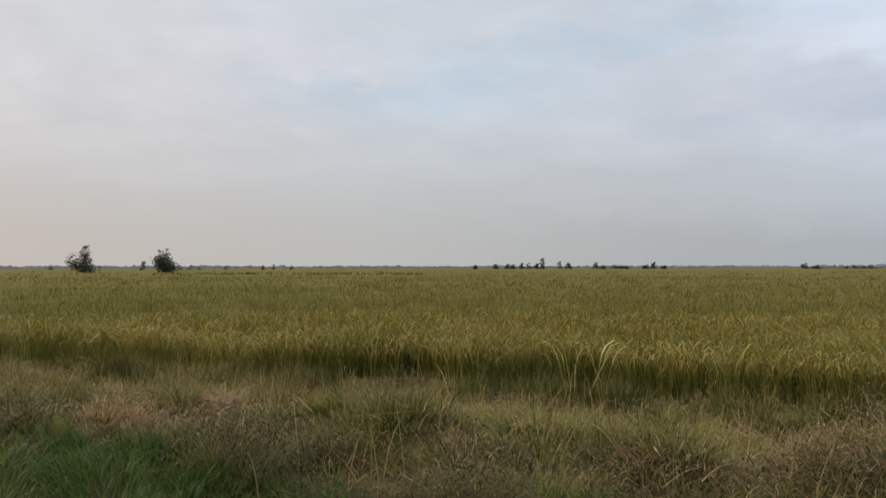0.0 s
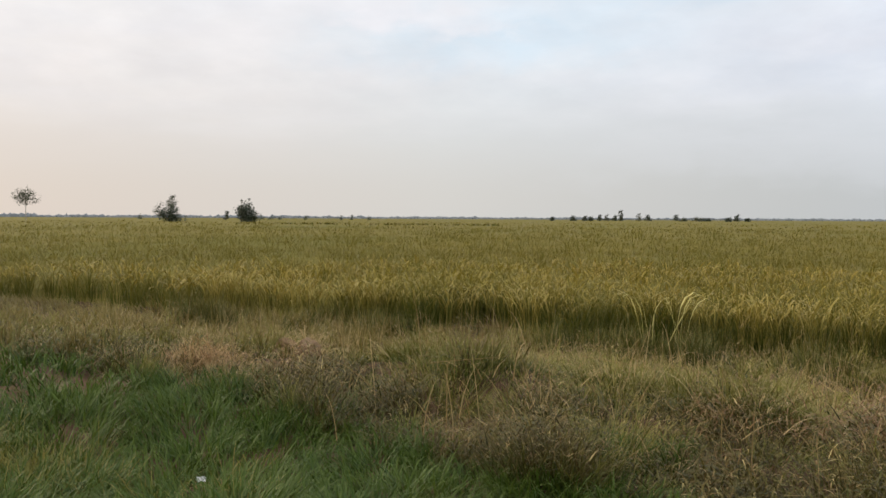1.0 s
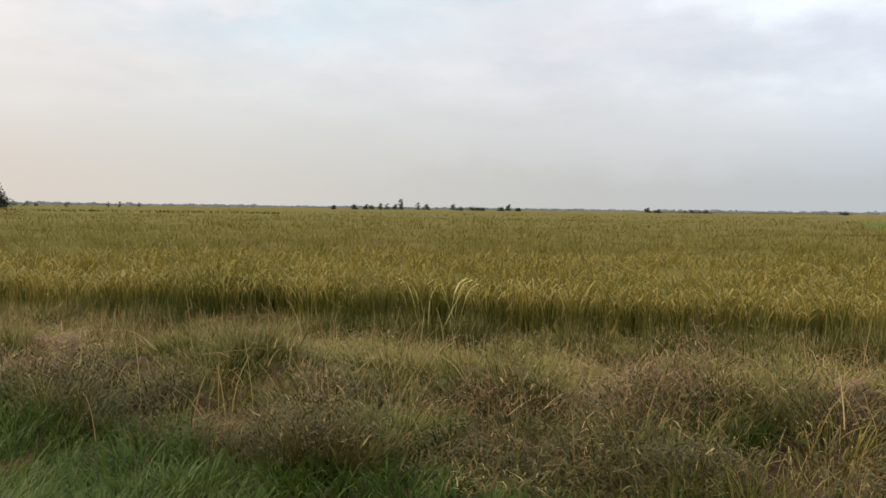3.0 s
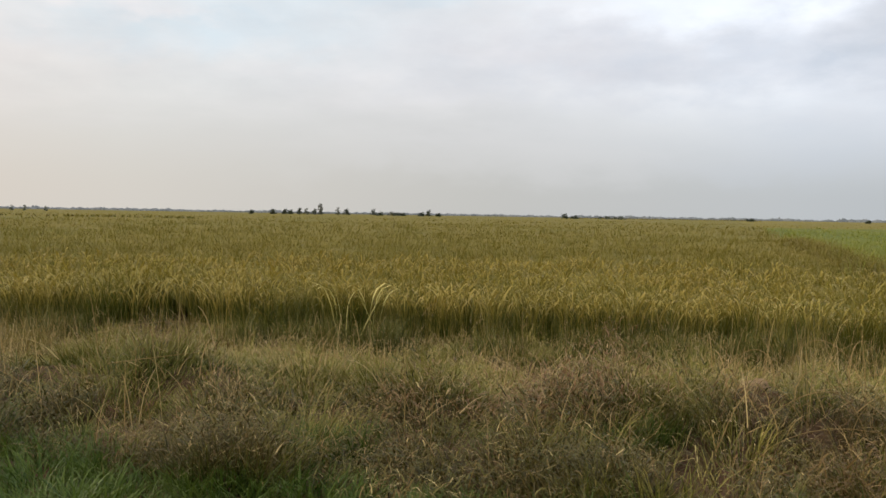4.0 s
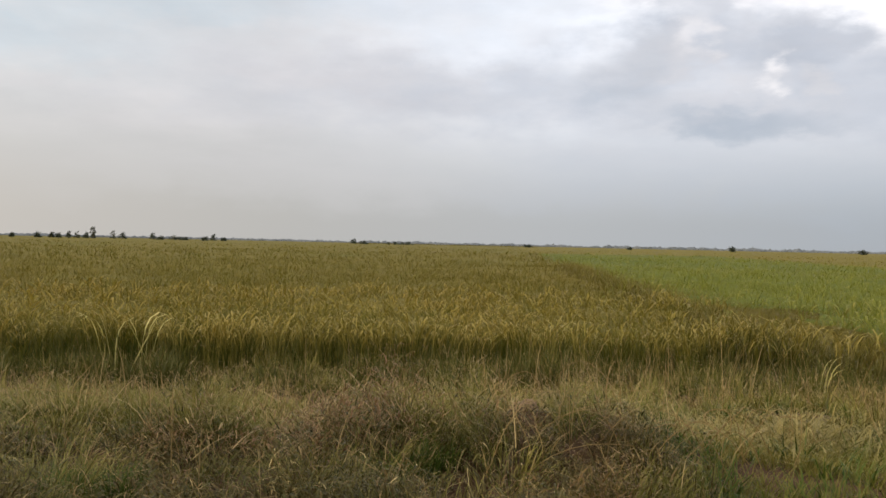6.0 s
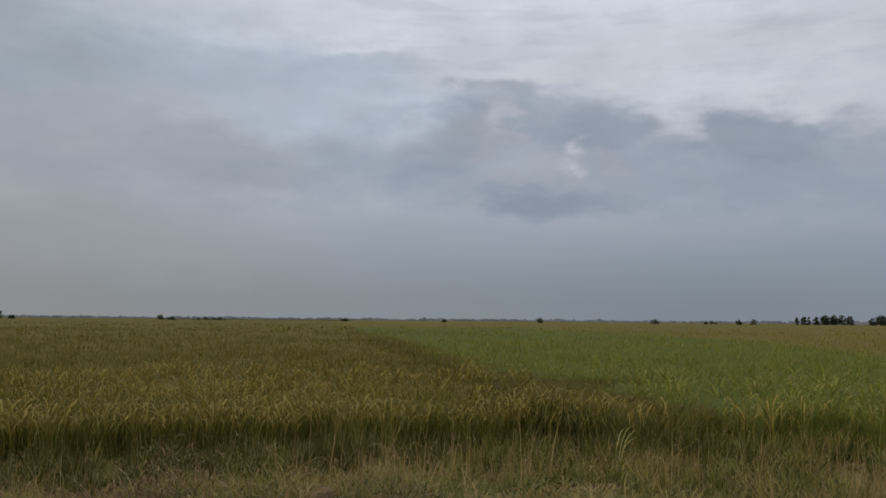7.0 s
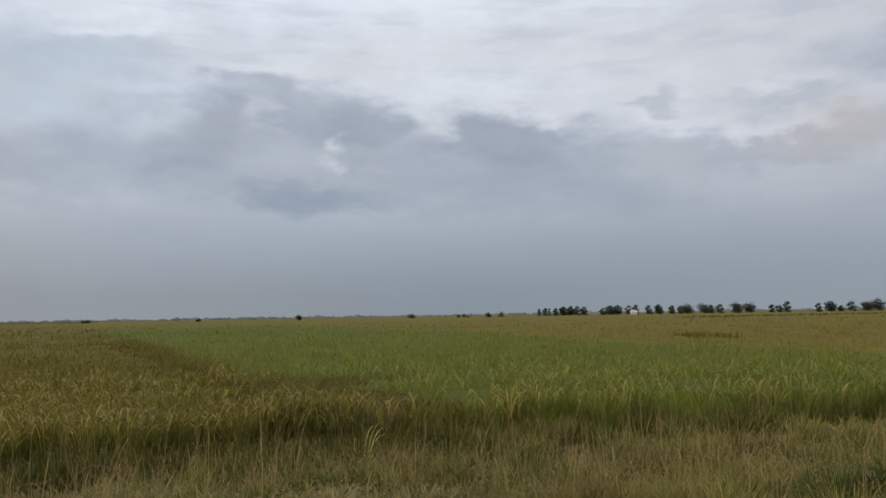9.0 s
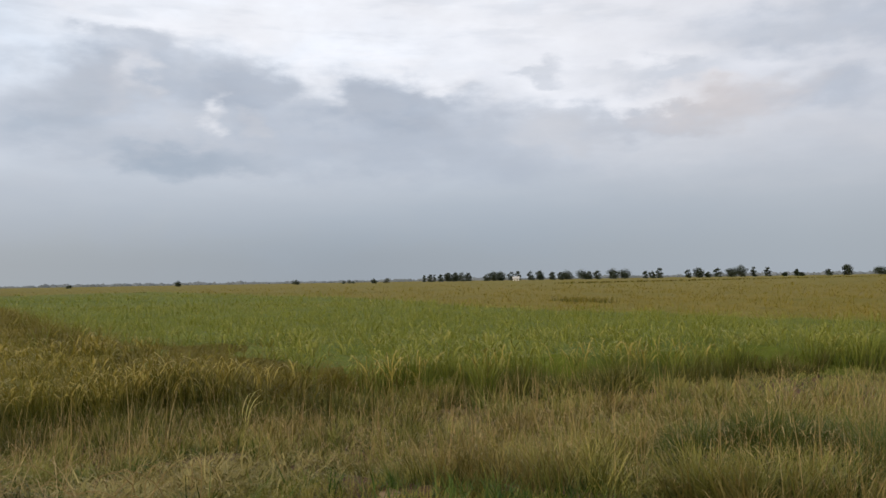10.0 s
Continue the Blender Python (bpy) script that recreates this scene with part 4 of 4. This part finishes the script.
def straw_heap(x, y, n, sx, sy, tall, label, longest=0.5):
    b = on_ground(G(n, x, sx), G(n, y, sy))
    d = np.exp(-((b[:, 0] - x) / sx) ** 2 / 2 - ((b[:, 1] - y) / sy) ** 2 / 2)
    b[:, 2] += U(n, 0, 1) * tall * d
    me = strip_mesh("straw_heap", [(strips(b, U(n, 0, 6.283), U(n, 0.3, 1.0) * longest, U(n, 0.004, 0.008), U(n, 0.3, 1.4), U(n, 1.4, 2.5), 4, 1.0), 0)], [heap_straw])
    return tagged(new("straw_heap", me), label, "straw heap", kind="stuff")


straw_heap(-5.95, 7.0, 900, 0.3, 0.17, 0.30, "loose heap of orange-brown dry straw in the grass")
straw_heap(-5.42, 8.08, 260, 0.15, 0.12, 0.30, "wisp of dry straw draped over a clod of earth")
straw_heap(-3.1, 4.0, 120, 0.25, 0.1, 0.05, "small flattened wisp of pale straw on green grass", 0.16)


def one_leaf(parent, x, y, az, length, width, th0, th1, power=2.0, profile="leaf", z=0.0, mat=None):
    a = np.array([[x, y, z]])
    me = strip_mesh("leaf", [(strips(a, np.array([az]), np.array([length]), np.array([0.65 * width]), np.array([th0]), np.array([th1]), 8, power, profile, 0.15, skew=0.8), 0)], [mat or pale_leaf])
    return part("leaf", me, None, parent)


def pale_plant(x, y, leaves, label):
    e = empty_at("bleached_rice_plant", x, y, float(height(x, y)), label, "rice plant", "bleached rice plants at the paddy's edge")
    for row in leaves:
        one_leaf(e, *row)
    return e


pale_plant(-2.50, 12.85, [(0.0, 0, 2.95, 1.16, 0.060, 0.24, 3.0, 7.0, "eared"), (0.06, 0.02, 2.6, 0.92, 0.045, 0.12, 0.5, 2.0), (0.10, 0, 0.4, 1.12, 0.036, 0.02, 2.9, 4.6), (-0.02, 0, 3.3, 1.15, 0.03, 0.05, 3.0, 5.0, "eared")],
           "bleached pale yellow rice plant with one broad folded leaf")
pale_plant(-2.08, 12.9, [(0.0, 0, 0.2, 1.2, 0.050, 0.10, 3.2, 6.0, "eared"), (0.05, 0, 2.9, 1.18, 0.036, 0.12, 3.0, 5.0, "eared"), (0.12, 0, 0.1, 1.12, 0.036, 0.20, 3.0, 6.0, "eared"), (-0.16, 0, 0.2, 0.98, 0.040, 0.42, 0.5, 1.5),
                         (0.2, 0.03, 3.0, 1.0, 0.034, 0.38, 0.6, 2), (0.08, 0.02, 0.3, 1.2, 0.03, 0.05, 3.3, 5.0, "eared")],
           "bleached pale yellow rice plant with bowed tips")
pale_plant(7.3, 10.5, [(0.0, 0, 0.3, 0.95, 0.03, 0.1, 2.4, 2.6), (0.05, 0, 0.1, 0.9, 0.026, 0.05, 2.6, 2.4), (-0.06, 0, 0.5, 0.85, 0.026, 0.1, 2.2, 2.6), (0.02, 0.02, -0.3, 0.8, 0.024, 0.1, 2.5, 2.2)],
           "straw-coloured rice plant with hanging ears")


def dry_stem(points, radius, label):
    """One long fallen stalk through the given places."""
    cu = bpy.data.curves.new("dry_stem", "CURVE")
    cu.dimensions, cu.bevel_depth, cu.bevel_resolution, cu.resolution_u = "3D", radius, 1, 4
    sp = cu.splines.new("BEZIER")
    sp.bezier_points.add(len(points) - 1)
    for bp, (px, py, pz) in zip(sp.bezier_points, points):
        bp.co = (px, py, float(height(px, py)) + pz)
        bp.handle_left_type = bp.handle_right_type = "AUTO"
    for bp, thick in zip(sp.bezier_points, np.linspace(1.0, 0.45, len(points))):
        bp.radius = thick
    cu.materials.append(straw_leaf)
    return tagged(new("dry_stem", cu), label, "dry stalk", "fallen dry stalks on the bank")


dry_stem([(-3.6, 7.3, 0.34), (-3.2, 7.2, 0.40), (-2.7, 7.2, 0.40), (-2.3, 7.3, 0.34)], 0.0032, "long bleached stalk lying across the weeds")
dry_stem([(-3.1, 6.5, 0.30), (-2.7, 6.4, 0.37), (-2.3, 6.5, 0.33)], 0.0032, "bent bleached stalk caught in the weeds")
dry_stem([(-1.9, 6.9, 0.30), (-1.5, 6.8, 0.33), (-1.2, 6.8, 0.31)], 0.0032, "thin bleached stalk lying on the weeds")
dry_stem([(3.0, 6.9, 0.02), (3.5, 7.3, 0.26), (4.1, 7.75, 0.32), (4.7, 7.7, 0.20)], 0.0032, "long arching dry stalk over the trodden clearing")
dry_stem([(1.4, 5.0, 0.03), (1.75, 5.2, 0.22), (2.3, 5.3, 0.25), (2.8, 5.35, 0.12)], 0.0032, "dry stalk fallen over bare earth")
dry_stem([(5.0, 6.3, 0.02), (5.05, 6.6, 0.3), (5.2, 7.0, 0.55)], 0.0032, "upright dry stalk at the clearing")
dry_stem([(5.9, 6.6, 0.02), (5.8, 6.9, 0.35), (5.6, 7.2, 0.6)], 0.0032, "upright dry stalk at the clearing")
dry_stem([(6.6, 6.5, 0.02), (6.75, 6.8, 0.4), (7.0, 7.1, 0.66)], 0.0032, "leaning dry stalk in tall grass")


# long bleached vines and stalks sprawling over the end of the bank
VINE = random.Random(12)
for k in range(38):
    vx, vy, va, vl, vh = VINE.gauss(2.5, 0.75), VINE.gauss(5.75, 0.35), VINE.uniform(-0.6, 3.7), VINE.uniform(0.35, 0.8), VINE.uniform(0.18, 0.42)
    ux, uy, bend = math.cos(va), 0.5 * math.sin(va), VINE.uniform(-0.2, 0.2)
    dry_stem([(vx, vy, 0.05), (vx + 0.35 * vl * ux, vy + 0.35 * vl * uy, vh), (vx + 0.75 * vl * ux - bend * uy, vy + 0.75 * vl * uy + bend * ux, vh * VINE.uniform(0.9, 1.2)), (vx + vl * ux - bend, vy + vl * uy, vh * VINE.uniform(0.3, 1.0))],
             VINE.uniform(0.0026, 0.0042), "thin bleached vine sprawling over the weedy bank")


# ---- trees ----
def spot(az, far, z=-0.45):
    a = radians(az)
    return Vector((-math.sin(a) * far, math.cos(a) * far, z))


def tube(bm, pts, radii, sides=7):
    rings = []
    for i, p in enumerate(pts):
        d = (pts[min(i + 1, len(pts) - 1)] - pts[max(i - 1, 0)]).normalized()
        q = d.to_track_quat("Z", "Y")
        rings.append([bm.verts.new(p + q @ Vector((math.cos(k * 6.2832 / sides), math.sin(k * 6.2832 / sides), 0)) * radii[i]) for k in range(sides)])
    for a, b in zip(rings, rings[1:]):
        for k in range(sides):
            bm.faces.new((a[k], a[(k + 1) % sides], b[(k + 1) % sides], b[k])).smooth = True
    bm.faces.new(rings[0][::-1])
    bm.faces.new(rings[-1])


def tree(az, far, top, width, label, low=0.35, lobes=7, leaves=420, leaf=0.7, seed=1, mat=None, wood=None, open_crown=0.0, skew=0.0, group="", name="tree", category="tree"):
    """A tree whose tip stands top degrees above the horizon and which is width degrees across, far metres off.
    low: where its crown begins; open_crown: how gappy the crown is; skew: how far the crown leans aside."""
    r = random.Random(seed)
    tall = far * math.tan(radians(top)) + 1.65 + 0.45
    half_w = max(0.6, far * radians(width) / 2) * 1.22
    e = new(name)
    e.location = spot(az, far)
    tagged(e, label, category, group)
    bm = bmesh.new()
    lean = Vector((r.uniform(-0.06, 0.06) + skew, r.uniform(-0.06, 0.06), 0))
    foot = Vector((0, 0, -0.2))
    fork = Vector((lean.x * tall * 0.5, lean.y * tall * 0.5, tall * (low + 0.12)))
    girth = 0.018 * tall + 0.012 * half_w
    if open_crown > 0.5:
        girth *= 0.6
    tube(bm, [foot, foot.lerp(fork, 0.45) + Vector((r.uniform(-0.1, 0.1), r.uniform(-0.1, 0.1), 0)), fork, fork + Vector((lean.x, lean.y, 1)) * tall * 0.3],
         [girth, girth * 0.7, girth * 0.55, girth * 0.2])
    blobs = []
    deep = tall * (1 - low)
    for k in range(lobes):
        u = (k + 0.5) / lobes
        size = r.uniform(0.46, 0.66) * min(half_w, deep * 0.8) * (1.2 if lobes < 5 else 1.0)
        h = low * tall + size * 0.6 + (deep - size * 1.35) * (1 - (k / (lobes - 1)) ** 0.75) + r.uniform(-0.12, 0.12) * size * min(k, 1)
        up = (h - low * tall) / deep
        wide = max(0.0, half_w - size * 0.75) * math.sqrt(max(0.05, 1 - ((up - 0.42) / 0.66) ** 2))
        a = k * 2.4 + r.uniform(-0.5, 0.5)
        reach = wide * (0.95 if k % 3 else 0.45) if k else 0.25 * wide
        c = Vector((math.cos(a) * reach + lean.x * h, math.sin(a) * reach + lean.y * h, h))
        blobs.append((c, size))
        tube(bm, [fork.lerp(foot, 0.12), fork.lerp(c, 0.55) + Vector((0, 0, -0.05 * tall)), c], [girth * 0.32, girth * 0.2, girth * 0.06], 5)
    part("trunk", bm, wood or bark, e)
    rg = np.random.default_rng(seed)
    vol = np.array([s ** 2 for _, s in blobs])
    who = rg.choice(len(blobs), leaves, p=vol / vol.sum())
    d = rg.normal(size=(leaves, 3))
    d /= np.linalg.norm(d, axis=1)[:, None]
    rad = rg.random(leaves) ** (0.5 if open_crown < 0.3 else 0.8)
    if open_crown:
        keep = np.sin(d[:, 0] * 5 + who) + np.sin(d[:, 2] * 6 + who * 2) > -1.6 + 2.0 * open_crown
        who, d, rad = who[keep], d[keep], rad[keep]
    cs, ss = np.array([tuple(c) for c, _ in blobs])[who], np.array([s for _, s in blobs])[who]
    b = cs + d * (ss * (rad * 1.0 + rg.normal(0, 0.08, len(rad))))[:, None] * np.array([1.0, 1.0, 0.75])
    b[:, 2] = np.maximum(b[:, 2], 0.15)
    m = len(b)
    crown = strips(b, rg.uniform(0, 6.283, m), leaf * rg.uniform(0.6, 1.4, m), leaf * 0.75 * rg.uniform(0.6, 1.3, m), rg.uniform(0, 2.6, m), rg.uniform(0.5, 3.0, m), 2, 1.0, "leaf", 1.5)
    part("crown", strip_mesh("crown", [(crown, 0)], [mat or crown_leaf]), None, e)
    return e


# the three lone trees in the paddy
tree(51.15, 300, 1.90, 1.38, "tall slender pale-stemmed tree with a thin high crown", 0.45, 13, 2300, 0.42, 3, thin_leaf, pale_bark, 0.62)
tree(42.68, 262, 0.84, 1.35, "dense dark bushy tree standing in the paddy", 0.0, 12, 1500, 0.52, 4, None, None)
tree(42.62, 264, 1.54, 0.85, "slim gappy tree rising out of a dark bush", 0.40, 9, 900, 0.42, 5, thin_leaf, None, 0.45)
tree(43.42, 264, 1.05, 0.85, "thin spreading tree beside a dark bush", 0.3, 7, 520, 0.42, 6, thin_leaf, None, 0.6)
tree(37.83, 260, 1.10, 1.38, "compact rounded dark green tree standing alone", 0.0, 15, 2300, 0.55, 7)
tree(38.22, 259, 1.20, 0.3, "small dark shoot of a compact tree", 0.55, 3, 130, 0.4, 8)
tree(37.70, 259, 1.28, 0.28, "small dark shoot of a compact tree", 0.55, 3, 130, 0.4, 9)
tree(39.17, 420, 0.46, 0.42, "small grey-green tree far across the paddy", 0.15, 5, 300, 0.6, 10)
tree(41.75, 300, 0.12, 0.2, "low dark shrub at the paddy's far side", 0.1, 3, 90, 0.4, 11, name="shrub", category="shrub")
for k, (az, w, top) in enumerate(((36.9, 0.5, 0.16), (36.3, 0.6, 0.12), (35.7, 0.4, 0.1), (34.0, 0.35, 0.2), (31.6, 0.25, 0.22), (30.9, 0.2, 0.22), (29.75, 0.32, 0.15), (44.6, 0.4, 0.2))):
    tree(az, 520, top, w, "low dark shrub along a far bund", 0.08, 4, 150, 0.6, 20 + k, group="shrubs along the far bund", name="shrub", category="shrub")
# the broken row of trees straight over the golden paddy
ROW = [(17.23, 0.3, 0.16, 0), (15.82, 0.36, 0.26, 0), (15.05, 0.35, 0.26, 0), (14.65, 0.4, 0.22, 0), (14.06, 0.32, 0.33, 0), (13.6, 0.36, 0.36, 1), (13.1, 0.42, 0.30, 0), (12.66, 0.36, 0.30, 0),
       (12.68, 0.40, 0.68, 1), (11.5, 0.36, 0.42, 1), (10.95, 0.46, 0.36, 0), (9.1, 0.42, 0.36, 0), (8.65, 0.5, 0.16, 0), (7.9, 0.5, 0.24, 1), (7.5, 0.55, 0.16, 0), (7.1, 0.4, 0.12, 0),
       (5.85, 0.5, 0.18, 0), (5.34, 0.4, 0.36, 0), (4.66, 0.32, 0.14, 0), (-3.91, 0.45, 0.26, 0), (-4.6, 0.5, 0.12, 0), (-6.6, 0.9, 0.14, 0), (-7.6, 0.8, 0.13, 0), (-15.8, 0.5, 0.12, 0), (-22.6, 0.3, 0.1, 0),
       (-29.08, 0.4, 0.27, 0), (-36.68, 0.45, 0.24, 0), (-40.2, 0.8, 0.14, 0), (-41.9, 0.34, 0.22, 0), (-42.77, 0.4, 0.3, 1)]
for k, (az, w, top, thin) in enumerate(ROW):
    tree(az, 620 + 14 * (k % 4), top, w, "small gappy tree in a far broken row" if thin else "small dark rounded tree in a far broken row", 0.4 if top > 0.6 else 0.08, 6, 260 if thin else 340, 0.9, 40 + k,
         thin_leaf if thin else None, None, 0.35 if thin else 0.0, group="trees in the far broken row")
# the long row of trees beyond the green paddy: azimuth, width, tip
AVENUE = [(-45.36, 0.19, 0.36), (-45.74, 0.35, 0.44), (-46.05, 0.12, 0.39), (-46.45, 0.38, 0.42), (-46.95, 0.55, 0.56), (-47.42, 0.55, 0.55), (-47.9, 0.5, 0.56), (-48.33, 0.5, 0.51),
          (-49.59, 0.4, 0.37), (-50.05, 0.6, 0.57), (-50.5, 0.65, 0.59), (-51.24, 0.46, 0.54), (-51.72, 0.42, 0.57), (-52.62, 0.46, 0.55), (-53.2, 0.54, 0.58), (-54.05, 0.42, 0.49), (-54.6, 0.4, 0.45),
          (-55.0, 0.85, 0.60), (-56.04, 0.9, 0.62), (-56.48, 0.41, 0.48), (-57.03, 0.48, 0.53), (-58.1, 0.75, 0.64), (-58.86, 0.77, 0.60), (-60.2, 0.3, 0.42), (-60.62, 0.48, 0.40), (-61.09, 0.47, 0.62),
          (-62.92, 0.4, 0.47), (-63.6, 0.67, 0.61), (-64.17, 0.35, 0.28), (-64.78, 0.49, 0.55), (-65.6, 0.69, 0.54), (-66.2, 0.75, 0.70), (-66.97, 0.37, 0.57), (-67.8, 0.42, 0.52), (-68.81, 0.3, 0.2),
          (-69.52, 0.33, 0.36), (-69.8, 0.3, 0.18), (-71.34, 0.44, 0.34), (-72.37, 0.59, 0.63), (-74.25, 0.95, 0.48), (-75.6, 0.6, 0.5), (-77.0, 0.6, 0.45)]
for k, (az, w, top) in enumerate(AVENUE):
    tree(az, 880 + 12 * (k % 3), top, w * 0.95, "broad dark-crowned tree in the long far row" if w > 0.5 else "slim dark-crowned tree in the long far row", 0.03, 9 if w > 0.5 else 6,
         1900 if w > 0.5 else 950, 1.05, 100 + k, group="trees in the long far row")

# ---- small white house among the far trees ----
house = new("house")
house.location = spot(-51.6, 850)
house.rotation_euler = (0, 0, radians(-51.6))
tagged(house, "small whitewashed house with a pale gabled roof", "house")
bm = bmesh.new()
bmesh.ops.create_cube(bm, size=1, matrix=Matrix.Translation((0, 0, 1.6)) @ Matrix.Diagonal((6.4, 4.6, 3.2, 1)))
bmesh.ops.bevel(bm, geom=bm.edges[:], offset=0.03, segments=1, affect="EDGES")
part("wall", bm, whitewash, house)
bm = bmesh.new()
prof = [(-2.75, 3.05), (0, 4.9), (2.75, 3.05), (2.75, 3.2), (0, 5.06), (-2.75, 3.2)]
ends = [[bm.verts.new((sx, py, pz)) for py, pz in prof] for sx in (-3.6, 3.6)]
bm.faces.new(ends[0])
bm.faces.new(ends[1][::-1])
for i in range(6):
    j = (i + 1) % 6
    bm.faces.new((ends[0][j], ends[0][i], ends[1][i], ends[1][j]))
bmesh.ops.recalc_face_normals(bm, faces=bm.faces[:])
part("roof", bm, roof_sheet, house, "pale sheet-metal gabled roof")
bm = bmesh.new()
bmesh.ops.create_cube(bm, size=1, matrix=Matrix.Translation((-1.4, -2.33, 1.0)) @ Matrix.Diagonal((0.9, 0.06, 2.0, 1)))
part("door", bm, bark, house, "dark wooden door")
bm = bmesh.new()
bmesh.ops.create_cube(bm, size=1, matrix=Matrix.Translation((1.3, -2.33, 1.7)) @ Matrix.Diagonal((1.1, 0.06, 1.0, 1)))
part("window", bm, bark, house, "dark shuttered window")


# ---- far bunds across the paddies ----
def far_bund(p, q, wide, tall, label):
    """A low overgrown dyke between two places."""
    p, q = Vector((*p, 0)), Vector((*q, 0))
    length = (q - p).length
    n = int(length * (40 if length < 30 else 5))
    u = RNG.random(n)
    side = Vector((-(q - p).y, (q - p).x, 0)).normalized()
    off = G(n, 0, wide * 0.35)
    b = np.stack([p.x + (q - p).x * u + side.x * off, p.y + (q - p).y * u + side.y * off, np.full(n, 0.1)], 1)
    return stuff("far_bund_grass", [(strips(b, U(n, 0, 6.283), tall * U(n, 0.7, 1.2), (0.05 if length < 30 else 0.4) * U(n, 0.7, 1.4), np.abs(G(n, 0.2, 0.2)), G(n, 1.0, 0.4), 2), 0)], [bund_leaf], label, "grass")


far_bund((49, 35), (45.5, 28.5), 1.2, 0.5, "dark grass on a short low bund between paddies")
far_bund((190, 136), (420, 106), 3.0, 0.95, "dark overgrown bund far across the paddies")
far_bund((60, 900), (260, 880), 6.0, 2.0, "dark overgrown dyke far across the paddies")
far_bund((-120, 150), (-60, 158), 2.0, 0.75, "dark grass on a low bund in the golden paddy")

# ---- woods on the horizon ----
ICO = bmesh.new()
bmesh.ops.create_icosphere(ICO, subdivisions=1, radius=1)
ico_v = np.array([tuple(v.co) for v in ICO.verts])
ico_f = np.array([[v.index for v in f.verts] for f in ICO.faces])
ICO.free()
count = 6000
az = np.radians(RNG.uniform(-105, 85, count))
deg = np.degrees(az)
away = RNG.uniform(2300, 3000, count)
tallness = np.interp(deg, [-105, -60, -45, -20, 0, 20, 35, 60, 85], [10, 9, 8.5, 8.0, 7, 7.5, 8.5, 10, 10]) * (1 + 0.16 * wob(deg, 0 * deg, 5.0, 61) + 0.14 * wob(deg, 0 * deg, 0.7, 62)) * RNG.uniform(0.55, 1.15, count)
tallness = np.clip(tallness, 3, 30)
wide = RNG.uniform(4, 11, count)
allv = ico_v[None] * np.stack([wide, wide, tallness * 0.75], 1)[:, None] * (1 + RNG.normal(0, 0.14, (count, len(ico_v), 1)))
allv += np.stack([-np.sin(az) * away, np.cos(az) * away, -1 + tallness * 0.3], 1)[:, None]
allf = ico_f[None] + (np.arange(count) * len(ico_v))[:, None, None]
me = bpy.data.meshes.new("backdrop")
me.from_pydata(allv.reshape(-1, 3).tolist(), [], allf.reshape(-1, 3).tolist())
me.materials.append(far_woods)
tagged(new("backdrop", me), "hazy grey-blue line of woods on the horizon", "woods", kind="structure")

# ---- a scrap of white paper in the roadside grass ----
bm = bmesh.new()
bmesh.ops.create_grid(bm, x_segments=9, y_segments=7, size=0.5)
for v in bm.verts:
    p = v.co.copy()
    v.co = Vector((p.x * 0.085, p.y * 0.06, 0.022 * noise.noise(p * 5.0) + 0.014 * noise.noise(p * 11.0) + 0.03 * p.x * p.x))
bmesh.ops.solidify(bm, geom=bm.faces[:], thickness=0.0012)
scrap = part("paper_scrap", bm, whitewash)
scrap.location = (-3.24, 3.76, float(height(-3.24, 3.76)) + 0.12)
scrap.rotation_euler = (0.5, 0.2, 0.7)
scrap.scale = (0.62, 0.62, 0.62)
tagged(scrap, "small crumpled white paper scrap caught in green grass", "paper")
